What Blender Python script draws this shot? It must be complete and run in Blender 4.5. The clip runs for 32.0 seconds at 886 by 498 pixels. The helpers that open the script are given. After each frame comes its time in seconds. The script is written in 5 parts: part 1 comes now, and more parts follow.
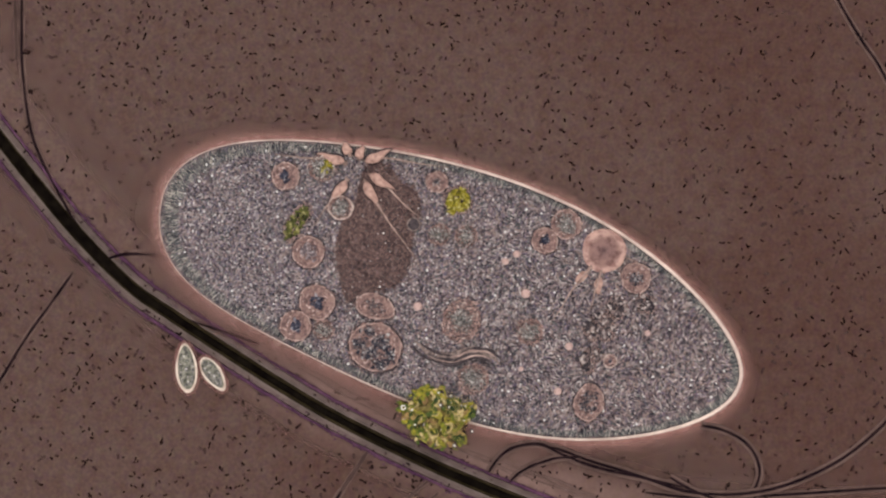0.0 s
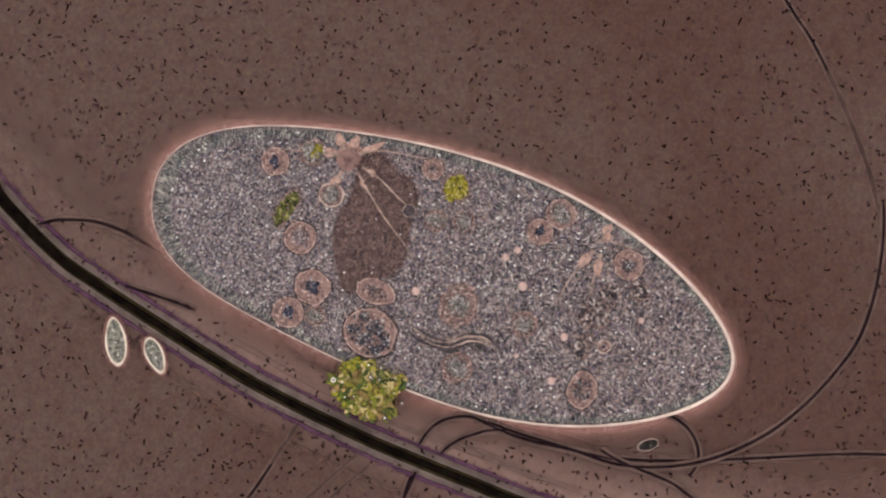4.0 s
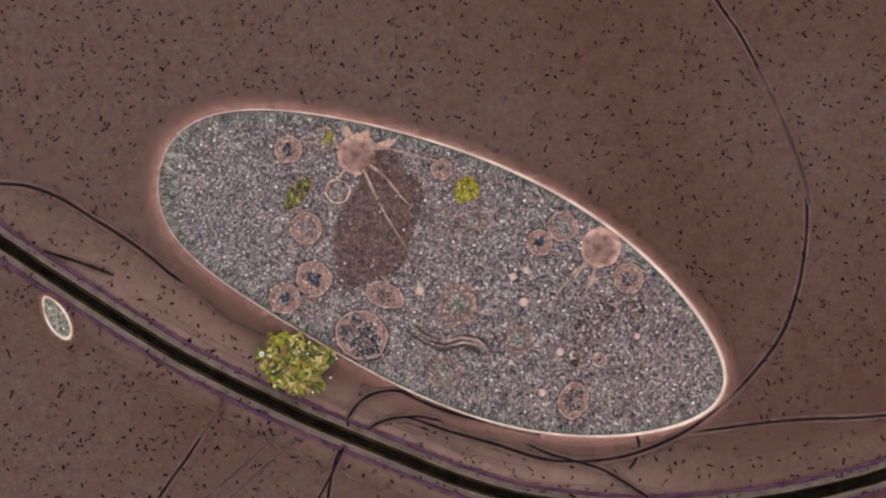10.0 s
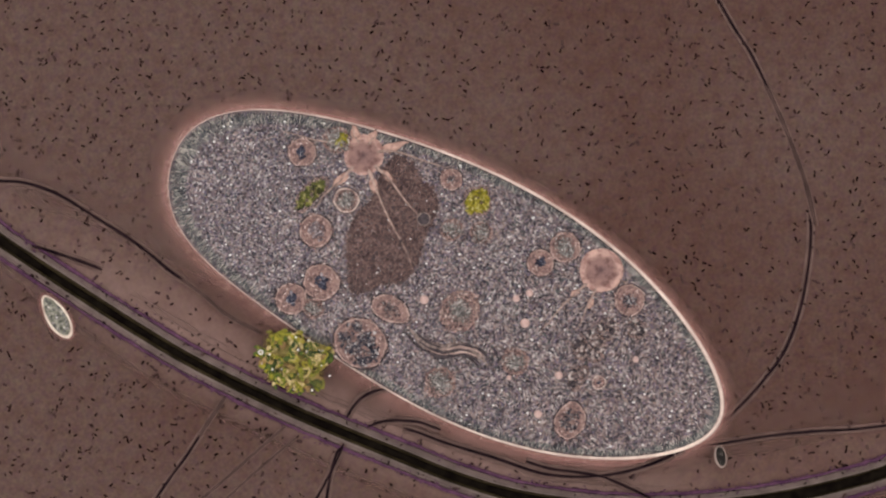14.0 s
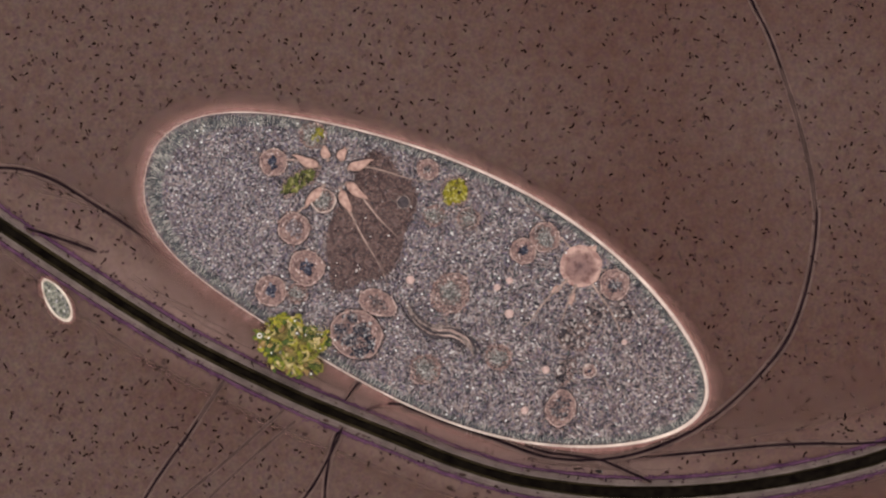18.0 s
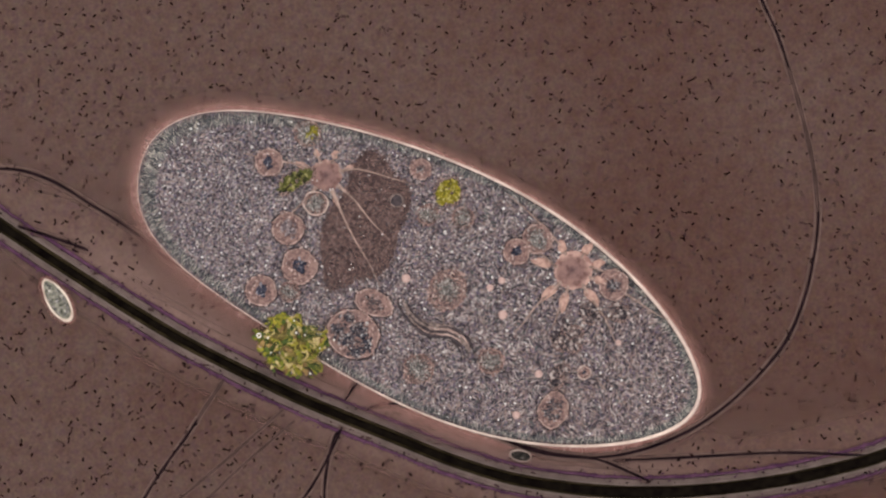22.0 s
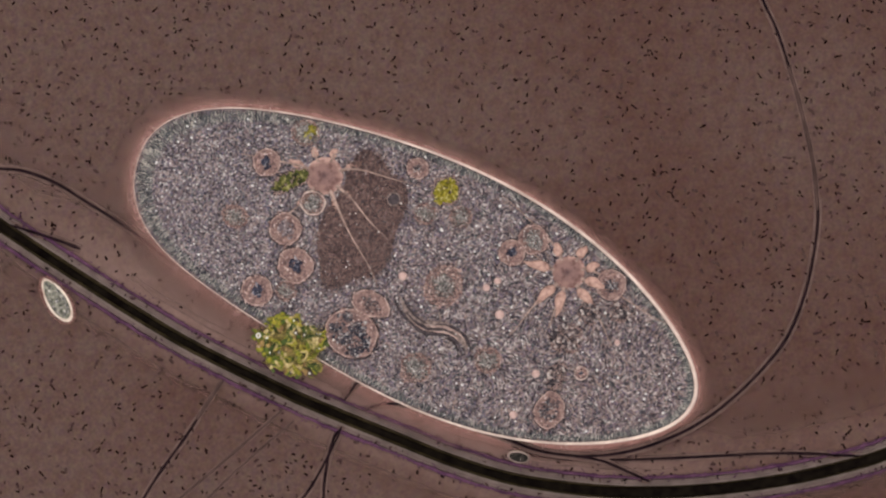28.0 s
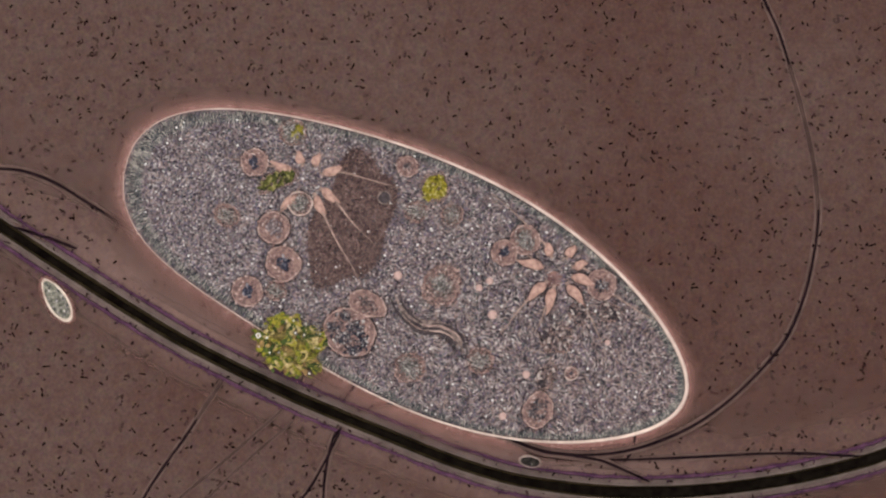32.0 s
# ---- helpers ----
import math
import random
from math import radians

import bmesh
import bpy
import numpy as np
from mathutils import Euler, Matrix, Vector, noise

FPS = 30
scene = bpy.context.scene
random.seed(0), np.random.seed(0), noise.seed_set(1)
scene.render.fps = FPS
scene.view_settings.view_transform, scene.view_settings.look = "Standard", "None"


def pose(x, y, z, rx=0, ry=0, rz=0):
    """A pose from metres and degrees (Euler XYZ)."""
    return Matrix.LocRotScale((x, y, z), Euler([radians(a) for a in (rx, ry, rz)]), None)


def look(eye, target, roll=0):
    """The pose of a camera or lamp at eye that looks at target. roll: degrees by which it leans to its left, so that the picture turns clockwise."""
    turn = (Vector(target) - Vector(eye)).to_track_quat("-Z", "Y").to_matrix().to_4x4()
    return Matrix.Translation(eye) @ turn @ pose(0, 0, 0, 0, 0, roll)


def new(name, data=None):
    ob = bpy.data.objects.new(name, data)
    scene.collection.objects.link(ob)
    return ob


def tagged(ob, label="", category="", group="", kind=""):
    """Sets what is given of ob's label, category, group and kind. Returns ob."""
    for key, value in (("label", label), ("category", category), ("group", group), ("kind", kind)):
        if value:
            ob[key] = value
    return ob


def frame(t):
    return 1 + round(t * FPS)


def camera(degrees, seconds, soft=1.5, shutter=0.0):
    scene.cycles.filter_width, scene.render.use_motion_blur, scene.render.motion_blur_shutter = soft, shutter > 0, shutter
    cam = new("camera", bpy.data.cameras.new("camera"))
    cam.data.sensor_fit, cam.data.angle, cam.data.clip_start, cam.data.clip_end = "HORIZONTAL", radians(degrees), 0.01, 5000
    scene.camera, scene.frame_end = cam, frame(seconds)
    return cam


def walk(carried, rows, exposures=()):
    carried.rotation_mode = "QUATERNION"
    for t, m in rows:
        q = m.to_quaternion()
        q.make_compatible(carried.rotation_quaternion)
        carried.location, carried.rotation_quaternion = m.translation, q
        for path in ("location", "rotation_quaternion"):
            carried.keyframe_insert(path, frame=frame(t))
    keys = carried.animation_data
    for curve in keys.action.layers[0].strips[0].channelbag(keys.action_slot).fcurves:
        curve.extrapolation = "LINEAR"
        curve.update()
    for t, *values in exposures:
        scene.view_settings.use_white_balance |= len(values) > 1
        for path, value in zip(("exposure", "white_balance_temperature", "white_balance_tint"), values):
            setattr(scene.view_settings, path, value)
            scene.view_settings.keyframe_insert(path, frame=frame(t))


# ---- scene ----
# One metre of this scene stands for a tenth of a millimetre under the microscope.

# ---- camera: a microscope looking straight down on the slide, the stage sliding under it ----
cam = camera(8.0, 32.0, soft=2.3)
EYE = 28.03
walk(cam, [(t, pose(x, y, EYE)) for t, x, y in (
    (0, -0.6392, 0.3178), (0.5, -0.5819, 0.3119), (1, -0.5283, 0.3057), (1.5, -0.4804, 0.288), (2, -0.4364, 0.2512),
    (2.5, -0.3867, 0.2163), (3, -0.3503, 0.201), (3.5, -0.3407, 0.1971), (5.5, -0.2487, 0.1837), (6, -0.2068, 0.1712),
    (6.5, -0.1791, 0.1578), (7, -0.1599, 0.1483), (7.5, -0.1407, 0.1426), (8, -0.1138, 0.133), (8.5, -0.0813, 0.1195),
    (9, -0.0527, 0.1061), (9.5, -0.0306, 0.0927), (10, -0.0152, 0.0822), (10.5, -0.0085, 0.0774), (14, -0.0115, 0.0737),
    (14.5, -0.0115, 0.065), (16.5, -0.0115, 0.0078), (17, -0.0086, 0.0066), (17.5, -0.0076, 0.0037), (18, -0.0066, 0.0009),
    (18.5, -0.0047, 0), (19, -0.0039, 0), (21, -0.0037, 0), (24, -0.0037, 0), (30, 0, 0),
    (32, 0, 0),
)])

# ---- light: an even world light in the condenser's place, and an added faint broad slant that brings out relief ----
world = bpy.data.worlds.new("all_round_light")
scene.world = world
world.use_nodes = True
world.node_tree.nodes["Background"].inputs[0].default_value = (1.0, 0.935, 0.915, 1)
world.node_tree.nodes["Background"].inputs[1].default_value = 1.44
# added lamp, with no such source in the microscope
relief_lamp = new("relief_lamp", bpy.data.lights.new("relief_lamp", "SUN"))
relief_lamp.data.energy, relief_lamp.data.angle, relief_lamp.data.color = 0.16, radians(25), (1.0, 0.94, 0.9)
relief_lamp.matrix_world = look((-3, 4, 9), (0, 0, 0))
scene.view_settings.exposure = 0.0


# ---- materials ----
class Nodes:
    """A short hand for node materials."""

    def __init__(self, name, rough=0.6, spec=0.2):
        self.mat = bpy.data.materials.new(name)
        self.mat.use_nodes = True
        self.tree = self.mat.node_tree
        self.bsdf = self.tree.nodes["Principled BSDF"]
        self.bsdf.inputs["Roughness"].default_value = rough
        self.bsdf.inputs["Specular IOR Level"].default_value = 0.3 * spec
        self.coord = self.tree.nodes.new("ShaderNodeTexCoord").outputs["Object"]

    def link(self, a, b):
        self.tree.links.new(a, b)

    def noise(self, scale, detail=3.0, rough=0.55, seed=0.0):
        n = self.tree.nodes.new("ShaderNodeTexNoise")
        n.noise_dimensions = "4D"
        n.inputs["Scale"].default_value, n.inputs["Detail"].default_value = scale, detail
        n.inputs["Roughness"].default_value, n.inputs["W"].default_value = rough, seed
        self.link(self.coord, n.inputs["Vector"])
        return n.outputs["Fac"]

    def ramp(self, fac, stops):
        r = self.tree.nodes.new("ShaderNodeValToRGB")
        while len(r.color_ramp.elements) < len(stops):
            r.color_ramp.elements.new(0.5)
        for e, (at, c) in zip(r.color_ramp.elements, stops):
            e.position, e.color = at, (*c, 1)
        self.link(fac, r.inputs[0])
        return r.outputs[0]

    def mix(self, fac, a, b, how="MIX"):
        m = self.tree.nodes.new("ShaderNodeMix")
        m.data_type, m.blend_type = "RGBA", how
        for at, v in ((0, fac), (6, a), (7, b)):
            if isinstance(v, (int, float)):
                m.inputs[at].default_value = v
            elif isinstance(v, tuple):
                m.inputs[at].default_value = (*v, 1)
            else:
                self.link(v, m.inputs[at])
        return m.outputs[2]

    def island(self):
        return self.tree.nodes.new("ShaderNodeNewGeometry").outputs["Random Per Island"]

    def piece(self):
        return self.tree.nodes.new("ShaderNodeObjectInfo").outputs["Random"]

    def along(self, back, front):
        """A slow change of tint from one end of the thing to the other."""
        sep = self.tree.nodes.new("ShaderNodeSeparateXYZ")
        self.link(self.coord, sep.inputs[0])
        m = self.tree.nodes.new("ShaderNodeMath")
        m.operation = "MULTIPLY_ADD"
        self.link(sep.outputs[0], m.inputs[0])
        m.inputs[1].default_value, m.inputs[2].default_value = 0.37, 0.5
        return self.ramp(m.outputs[0], [(0.0, back), (1.0, front)])

    def bump(self, height, strength=0.4, distance=0.01):
        b = self.tree.nodes.new("ShaderNodeBump")
        b.inputs["Strength"].default_value, b.inputs["Distance"].default_value = strength, distance
        self.link(height, b.inputs["Height"])
        self.link(b.outputs[0], self.bsdf.inputs["Normal"])

    def lit_through(self, colour, much):
        """Lets that part of the condenser's light through from below."""
        thin = self.tree.nodes.new("ShaderNodeBsdfTranslucent")
        self.link(colour, thin.inputs[0])
        both = self.tree.nodes.new("ShaderNodeMixShader")
        both.inputs[0].default_value = much
        self.link(self.bsdf.outputs[0], both.inputs[1])
        self.link(thin.outputs[0], both.inputs[2])
        self.link(both.outputs[0], self.tree.nodes["Material Output"].inputs[0])

    def done(self, colour, alpha=1.0):
        if isinstance(colour, tuple):
            self.bsdf.inputs["Base Color"].default_value = (*colour, 1)
        else:
            self.link(colour, self.bsdf.inputs["Base Color"])
        if isinstance(alpha, float):
            self.bsdf.inputs["Alpha"].default_value = alpha
        else:
            self.link(alpha, self.bsdf.inputs["Alpha"])
        return self.mat


def mottled(name, dark, light, scale, rough=0.6, spec=0.2, low=0.35, high=0.65, alpha=1.0, relief=0.3):
    """Two-scale mottling between a darker and a lighter colour."""
    n = Nodes(name, rough, spec)
    fine, wide = n.noise(scale, 3), n.noise(scale * 0.17, 2, seed=3.0)
    c = n.ramp(fine, [(low, dark), (high, light)])
    c = n.mix(1.0, c, n.ramp(wide, [(0.35, (0.80,) * 3), (0.7, (1.0,) * 3)]), "MULTIPLY")
    n.bump(fine, relief, 0.004)
    return n.done(c, alpha)


def halo_film(name, dark, light, scale, most, power=0.5):
    """A painted halo: a film that lets more through where it is thinner."""
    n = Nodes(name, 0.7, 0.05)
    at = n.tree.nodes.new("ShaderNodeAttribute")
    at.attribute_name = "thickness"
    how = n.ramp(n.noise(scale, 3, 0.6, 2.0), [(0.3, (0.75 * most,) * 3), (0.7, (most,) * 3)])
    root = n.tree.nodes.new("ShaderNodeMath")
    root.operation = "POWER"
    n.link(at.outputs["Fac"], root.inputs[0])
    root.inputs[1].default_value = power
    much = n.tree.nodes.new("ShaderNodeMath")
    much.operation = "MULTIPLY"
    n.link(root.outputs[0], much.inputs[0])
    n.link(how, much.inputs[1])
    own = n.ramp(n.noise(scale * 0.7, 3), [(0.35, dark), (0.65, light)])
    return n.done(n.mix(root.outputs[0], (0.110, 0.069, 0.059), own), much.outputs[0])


def scattered(name, stops, rough=0.5, spec=0.3, alpha=1.0, clotted=False):
    """Each loose bit takes its own colour from the stops."""
    n = Nodes(name, rough, spec)
    c = n.ramp(n.island(), stops)
    c = n.mix(1.0, c, n.ramp(n.noise(160, 2), [(0.3, (0.75,) * 3), (0.7, (1.0,) * 3)]), "MULTIPLY")
    c = n.mix(1.0, c, n.ramp(n.noise(17, 3, 0.6, 11.0), [(0.36, (0.80, 0.79, 0.82)), (0.60, (1.09,) * 3)]), "MULTIPLY")
    if clotted:
        c = n.mix(1.0, c, n.along((0.975, 1.01, 1.035), (1.02, 0.965, 0.955)), "MULTIPLY")
        c = n.mix(1.0, c, n.ramp(n.noise(72, 2, 0.5, 14.0), [(0.36, (0.63, 0.617, 0.645)), (0.52, (0.975, 0.97, 0.975)), (0.68, (1.22, 1.18, 1.16))]), "MULTIPLY")
    return n.done(c, alpha)


def film_colour(n):
    """Greyish brown with redder drifts and a fine mottling."""
    brown = n.ramp(n.noise(22, 4, 0.6), [(0.3, (0.0815, 0.0505, 0.0427)), (0.7, (0.1028, 0.0640, 0.0538))])
    red = n.ramp(n.noise(16, 3, 0.6, 5.0), [(0.3, (0.0705, 0.0388, 0.0316)), (0.7, (0.0843, 0.0463, 0.0377))])
    sep = n.tree.nodes.new("ShaderNodeSeparateXYZ")
    n.link(n.coord, sep.inputs[0])
    add = n.tree.nodes.new("ShaderNodeMath")
    add.operation = "MULTIPLY_ADD"
    n.link(sep.outputs[0], add.inputs[0])
    add.inputs[1].default_value = 0.09
    n.link(n.noise(0.8, 2, 0.5, 9.0), add.inputs[2])
    c = n.mix(n.ramp(add.outputs[0], [(0.40, (0, 0, 0)), (0.62, (1, 1, 1))]), brown, red)
    c = n.mix(1.0, c, n.ramp(n.noise(60, 2, 0.6, 2.0), [(0.30, (0.80, 0.80, 0.86)), (0.62, (1.06,) * 3)]), "MULTIPLY")
    c = n.mix(1.0, c, n.ramp(n.noise(34, 3, 0.65, 6.0), [(0.34, (0.89, 0.84, 0.99)), (0.5, (1.0, 1.0, 1.0)), (0.66, (1.03, 1.10, 0.98))]), "MULTIPLY")
    c = n.mix(1.0, c, n.ramp(n.noise(13, 4, 0.6, 21.0), [(0.34, (0.92, 0.87, 0.84)), (0.5, (1.0, 1.0, 1.0)), (0.66, (1.03, 1.10, 1.10))]), "MULTIPLY")
    return c


def water_film():
    """The brown water film on the slide."""
    n = Nodes("water_film", 0.7, 0.1)
    c = film_colour(n)
    n.bump(n.noise(22, 4, 0.6), 0.15, 0.004)
    n.done(c)
    n.lit_through(c, 0.82)
    return n.mat


def fibre_halo_layer(dark, light, scale, most):
    """The fibre's halo painted on the film: it clears to the film's own tone where it thins out."""
    n = Nodes("fibre_halo", 0.7, 0.05)
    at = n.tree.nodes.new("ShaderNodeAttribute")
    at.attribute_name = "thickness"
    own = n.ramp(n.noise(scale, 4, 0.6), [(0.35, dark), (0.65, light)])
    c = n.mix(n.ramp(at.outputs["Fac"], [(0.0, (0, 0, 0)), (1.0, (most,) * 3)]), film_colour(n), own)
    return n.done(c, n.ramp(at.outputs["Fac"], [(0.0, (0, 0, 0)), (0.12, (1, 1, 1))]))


def cytoplasm_stuff():
    """Packed grains: slate, lilac, tan and pale, with wider drifts of tone."""
    n = Nodes("granular_cytoplasm", 0.55, 0.25)
    vor = n.tree.nodes.new("ShaderNodeTexVoronoi")
    vor.inputs["Scale"].default_value = 108
    n.link(n.coord, vor.inputs["Vector"])
    split = n.tree.nodes.new("ShaderNodeSeparateColor")
    n.link(vor.outputs["Color"], split.inputs[0])
    grain = n.ramp(split.outputs[0], [(0.0, (0.046, 0.041, 0.055)), (0.35, (0.135, 0.108, 0.115)), (0.7, (0.27, 0.212, 0.20)), (1.0, (0.56, 0.47, 0.44))])
    tint = n.ramp(split.outputs[1], [(0.0, (0.13, 0.135, 0.19)), (0.3, (0.18, 0.145, 0.165)), (0.6, (0.25, 0.175, 0.148)), (1.0, (0.20, 0.19, 0.16))])
    c = n.mix(0.5, grain, tint)
    c = n.mix(1.0, c, n.ramp(n.noise(130, 2, 0.6, 4.0), [(0.36, (0.42, 0.41, 0.47)), (0.58, (1.08,) * 3)]), "MULTIPLY")
    c = n.mix(1.0, c, n.ramp(n.noise(2.2, 3, 0.5, 7.0), [(0.3, (0.90, 0.86, 0.85)), (0.7, (1.06,) * 3)]), "MULTIPLY")
    c = n.mix(1.0, c, n.ramp(n.noise(17, 3, 0.6, 11.0), [(0.36, (0.76, 0.75, 0.79)), (0.60, (1.14,) * 3)]), "MULTIPLY")
    c = n.mix(1.0, c, n.ramp(n.noise(72, 2, 0.5, 14.0), [(0.36, (0.63, 0.617, 0.645)), (0.52, (0.975, 0.97, 0.975)), (0.68, (1.22, 1.18, 1.16))]), "MULTIPLY")
    c = n.mix(1.0, c, n.along((0.975, 1.01, 1.035), (1.02, 0.965, 0.955)), "MULTIPLY")
    n.bump(n.noise(130, 3), 0.5, 0.005)
    return n.done(c)


FILM = water_film()
CYTOPLASM = cytoplasm_stuff()
GRAINS = scattered("grains", [(0, (0.016, 0.014, 0.019)), (0.25, (0.056, 0.051, 0.063)), (0.36, (0.098, 0.121, 0.112)), (0.46, (0.160, 0.134, 0.192)), (0.62, (0.255, 0.195, 0.168)), (0.88, (0.315, 0.290, 0.285)), (1, (0.61, 0.57, 0.53))], clotted=True)
CRYSTAL = mottled("crystal", (0.8, 0.78, 0.75), (0.95, 0.94, 0.92), 60, 0.15, 0.6)
TRICHOCYST = scattered("trichocyst", [(0, (0.014, 0.016, 0.020)), (0.46, (0.069, 0.077, 0.084)), (0.72, (0.235, 0.228, 0.214)), (1, (0.58, 0.53, 0.45))])
PELLICLE = mottled("pellicle", (0.50, 0.385, 0.335), (0.78, 0.64, 0.56), 9, 0.4, 0.4)
CELL_HALO = halo_film("cell_halo", (0.310, 0.152, 0.132), (0.425, 0.226, 0.198), 24, 0.90, 0.75)
CILIA = scattered("cilia", [(0, (0.48, 0.28, 0.25)), (0.6, (0.60, 0.39, 0.35)), (1, (0.80, 0.62, 0.56))], 0.6, 0.1)
MEMBRANE = mottled("vacuole_membrane", (0.118, 0.075, 0.073), (0.325, 0.212, 0.186), 58, 0.45, 0.3, alpha=0.92)
MEMBRANE_PALE = mottled("pale_vacuole_membrane", (0.13, 0.085, 0.08), (0.42, 0.29, 0.255), 60, 0.45, 0.3, alpha=0.50)
EDGE = mottled("vacuole_edge", (0.28, 0.185, 0.165), (0.54, 0.40, 0.35), 50, 0.4, 0.3)
CREAM_EDGE = mottled("cream_vacuole_edge", (0.34, 0.25, 0.225), (0.66, 0.54, 0.48), 50, 0.4, 0.3)
EDGE_GRAINS = scattered("vacuole_edge_grains", [(0, (0.085, 0.054, 0.056)), (0.3, (0.23, 0.138, 0.124)), (0.65, (0.40, 0.262, 0.232)), (1, (0.66, 0.53, 0.48))])
DARK_FOOD = scattered("dark_food", [(0, (0.010, 0.010, 0.020)), (0.55, (0.030, 0.033, 0.055)), (0.93, (0.10, 0.10, 0.13)), (1, (0.50, 0.48, 0.49))])
MIXED_FOOD = scattered("mixed_food", [(0, (0.014, 0.014, 0.022)), (0.5, (0.048, 0.050, 0.068)), (0.82, (0.20, 0.15, 0.14)), (1, (0.48, 0.47, 0.46))])
GREY_FOOD = scattered("grey_green_food", [(0, (0.040, 0.041, 0.045)), (0.45, (0.17, 0.166, 0.160)), (0.8, (0.40, 0.375, 0.345)), (1, (0.86, 0.82, 0.78))])
LILAC_FOOD = scattered("lilac_food", [(0, (0.045, 0.040, 0.050)), (0.35, (0.13, 0.105, 0.115)), (0.8, (0.26, 0.205, 0.205)), (1, (0.52, 0.47, 0.47))])
HEAP_FOOD = scattered("heaped_food", [(0, (0.020, 0.017, 0.022)), (0.5, (0.075, 0.062, 0.068)), (0.75, (0.27, 0.21, 0.195)), (1, (0.60, 0.54, 0.50))])
YELLOW_FOOD = scattered("yellow_green_food", [(0, (0.09, 0.085, 0.012)), (0.5, (0.21, 0.18, 0.016)), (0.8, (0.32, 0.28, 0.04)), (1, (0.5, 0.46, 0.2))])
GREEN_FOOD = scattered("green_food", [(0, (0.02, 0.026, 0.013)), (0.5, (0.085, 0.092, 0.026)), (0.85, (0.18, 0.175, 0.05)), (1, (0.36, 0.33, 0.16))])
CANAL = mottled("canal_fluid", (0.295, 0.178, 0.147), (0.53, 0.345, 0.285), 46, 0.35, 0.4)

CANAL_TAIL = mottled("canal_tail", (0.17, 0.118, 0.103), (0.46, 0.335, 0.285), 34, 0.4, 0.3)


def vacuole_fluid():
    """Brownish-pink fluid, dark in the middle and paler at the skin, with darker folds."""
    n = Nodes("contractile_vacuole", 0.35, 0.3)
    sep = n.tree.nodes.new("ShaderNodeSeparateXYZ")
    n.link(n.coord, sep.inputs[0])
    flat = n.tree.nodes.new("ShaderNodeCombineXYZ")
    n.link(sep.outputs[0], flat.inputs[0])
    n.link(sep.outputs[1], flat.inputs[1])
    far = n.tree.nodes.new("ShaderNodeVectorMath")
    far.operation = "LENGTH"
    n.link(flat.outputs[0], far.inputs[0])
    sway = n.tree.nodes.new("ShaderNodeMath")
    sway.operation = "MULTIPLY_ADD"
    n.link(n.noise(22, 2), sway.inputs[0])
    sway.inputs[1].default_value = 0.05
    n.link(far.outputs["Value"], sway.inputs[2])
    c = n.ramp(sway.outputs[0], [(0.026, (0.092, 0.056, 0.057)), (0.054, (0.175, 0.106, 0.098)), (0.088, (0.205, 0.124, 0.110)), (0.106, (0.42, 0.275, 0.236))])
    c = n.mix(1.0, c, n.ramp(n.noise(30, 3, 0.6, 3.0), [(0.36, (0.62, 0.54, 0.55)), (0.50, (1.0, 1.0, 1.0)), (0.66, (1.22, 1.2, 1.16))]), "MULTIPLY")
    return n.done(c)


CONTRACTILE = vacuole_fluid()
DROPLET = mottled("pink_droplet", (0.42, 0.28, 0.25), (0.58, 0.42, 0.38), 60, 0.3, 0.4)
NUCLEUS = mottled("macronucleus", (0.075, 0.046, 0.041), (0.200, 0.124, 0.110), 40, 0.6, 0.2, 0.36, 0.66, alpha=0.56)
CHROMATIN = scattered("chromatin", [(0, (0.066, 0.046, 0.045)), (0.5, (0.135, 0.091, 0.083)), (0.9, (0.190, 0.132, 0.118)), (1, (0.25, 0.185, 0.165))], 0.6, 0.1, 1.0, True)
SHADE_LINE = mottled("dark_wall_and_halo", (0.028, 0.023, 0.028), (0.085, 0.068, 0.072), 60)
PALE_LINE = mottled("pale_wall", (0.115, 0.088, 0.084), (0.33, 0.255, 0.228), 60)
FIBRE_CORE = mottled("fibre_core", (0.003, 0.002, 0.002), (0.009, 0.007, 0.005), 20, 0.8, 0.0)
FIBRE_DIM = mottled("fibre_dim", (0.012, 0.009, 0.005), (0.036, 0.027, 0.014), 14, 0.7, 0.02)
FIBRE_WALL = mottled("fibre_wall", (0.118, 0.090, 0.080), (0.190, 0.148, 0.134), 14, 0.6, 0.2)
FIBRE_SHEATH = mottled("fibre_sheath", (0.116, 0.084, 0.077), (0.170, 0.124, 0.113), 14, 0.5, 0.2)
FIBRE_HALO = fibre_halo_layer((0.180, 0.116, 0.100), (0.245, 0.162, 0.142), 14, 0.70)
WRINKLE_PALE = mottled("pale_wrinkle", (0.125, 0.080, 0.070), (0.190, 0.126, 0.112), 18, 0.6, 0.1)
PURPLE = mottled("purple_edge", (0.050, 0.020, 0.044), (0.112, 0.052, 0.090), 26, 0.6, 0.1)
HYPHA = mottled("filament", (0.007, 0.004, 0.006), (0.024, 0.013, 0.016), 20, 0.8, 0.0)
HYPHA_FAINT = mottled("faint_filament", (0.052, 0.032, 0.029), (0.084, 0.052, 0.046), 14, 0.6, 0.1)
HYPHA_HALO = mottled("filament_halo", (0.100, 0.063, 0.055), (0.150, 0.098, 0.086), 14, 0.6, 0.1)
BACTERIA = scattered("bacteria", [(0, (0.003, 0.001, 0.001)), (0.6, (0.010, 0.0035, 0.003)), (1, (0.040, 0.020, 0.018))], 0.8, 0.0)
BACTERIA_FAINT = scattered("sunken_bacteria", [(0, (0.046, 0.026, 0.026)), (1, (0.080, 0.050, 0.043))], 0.8, 0.0)
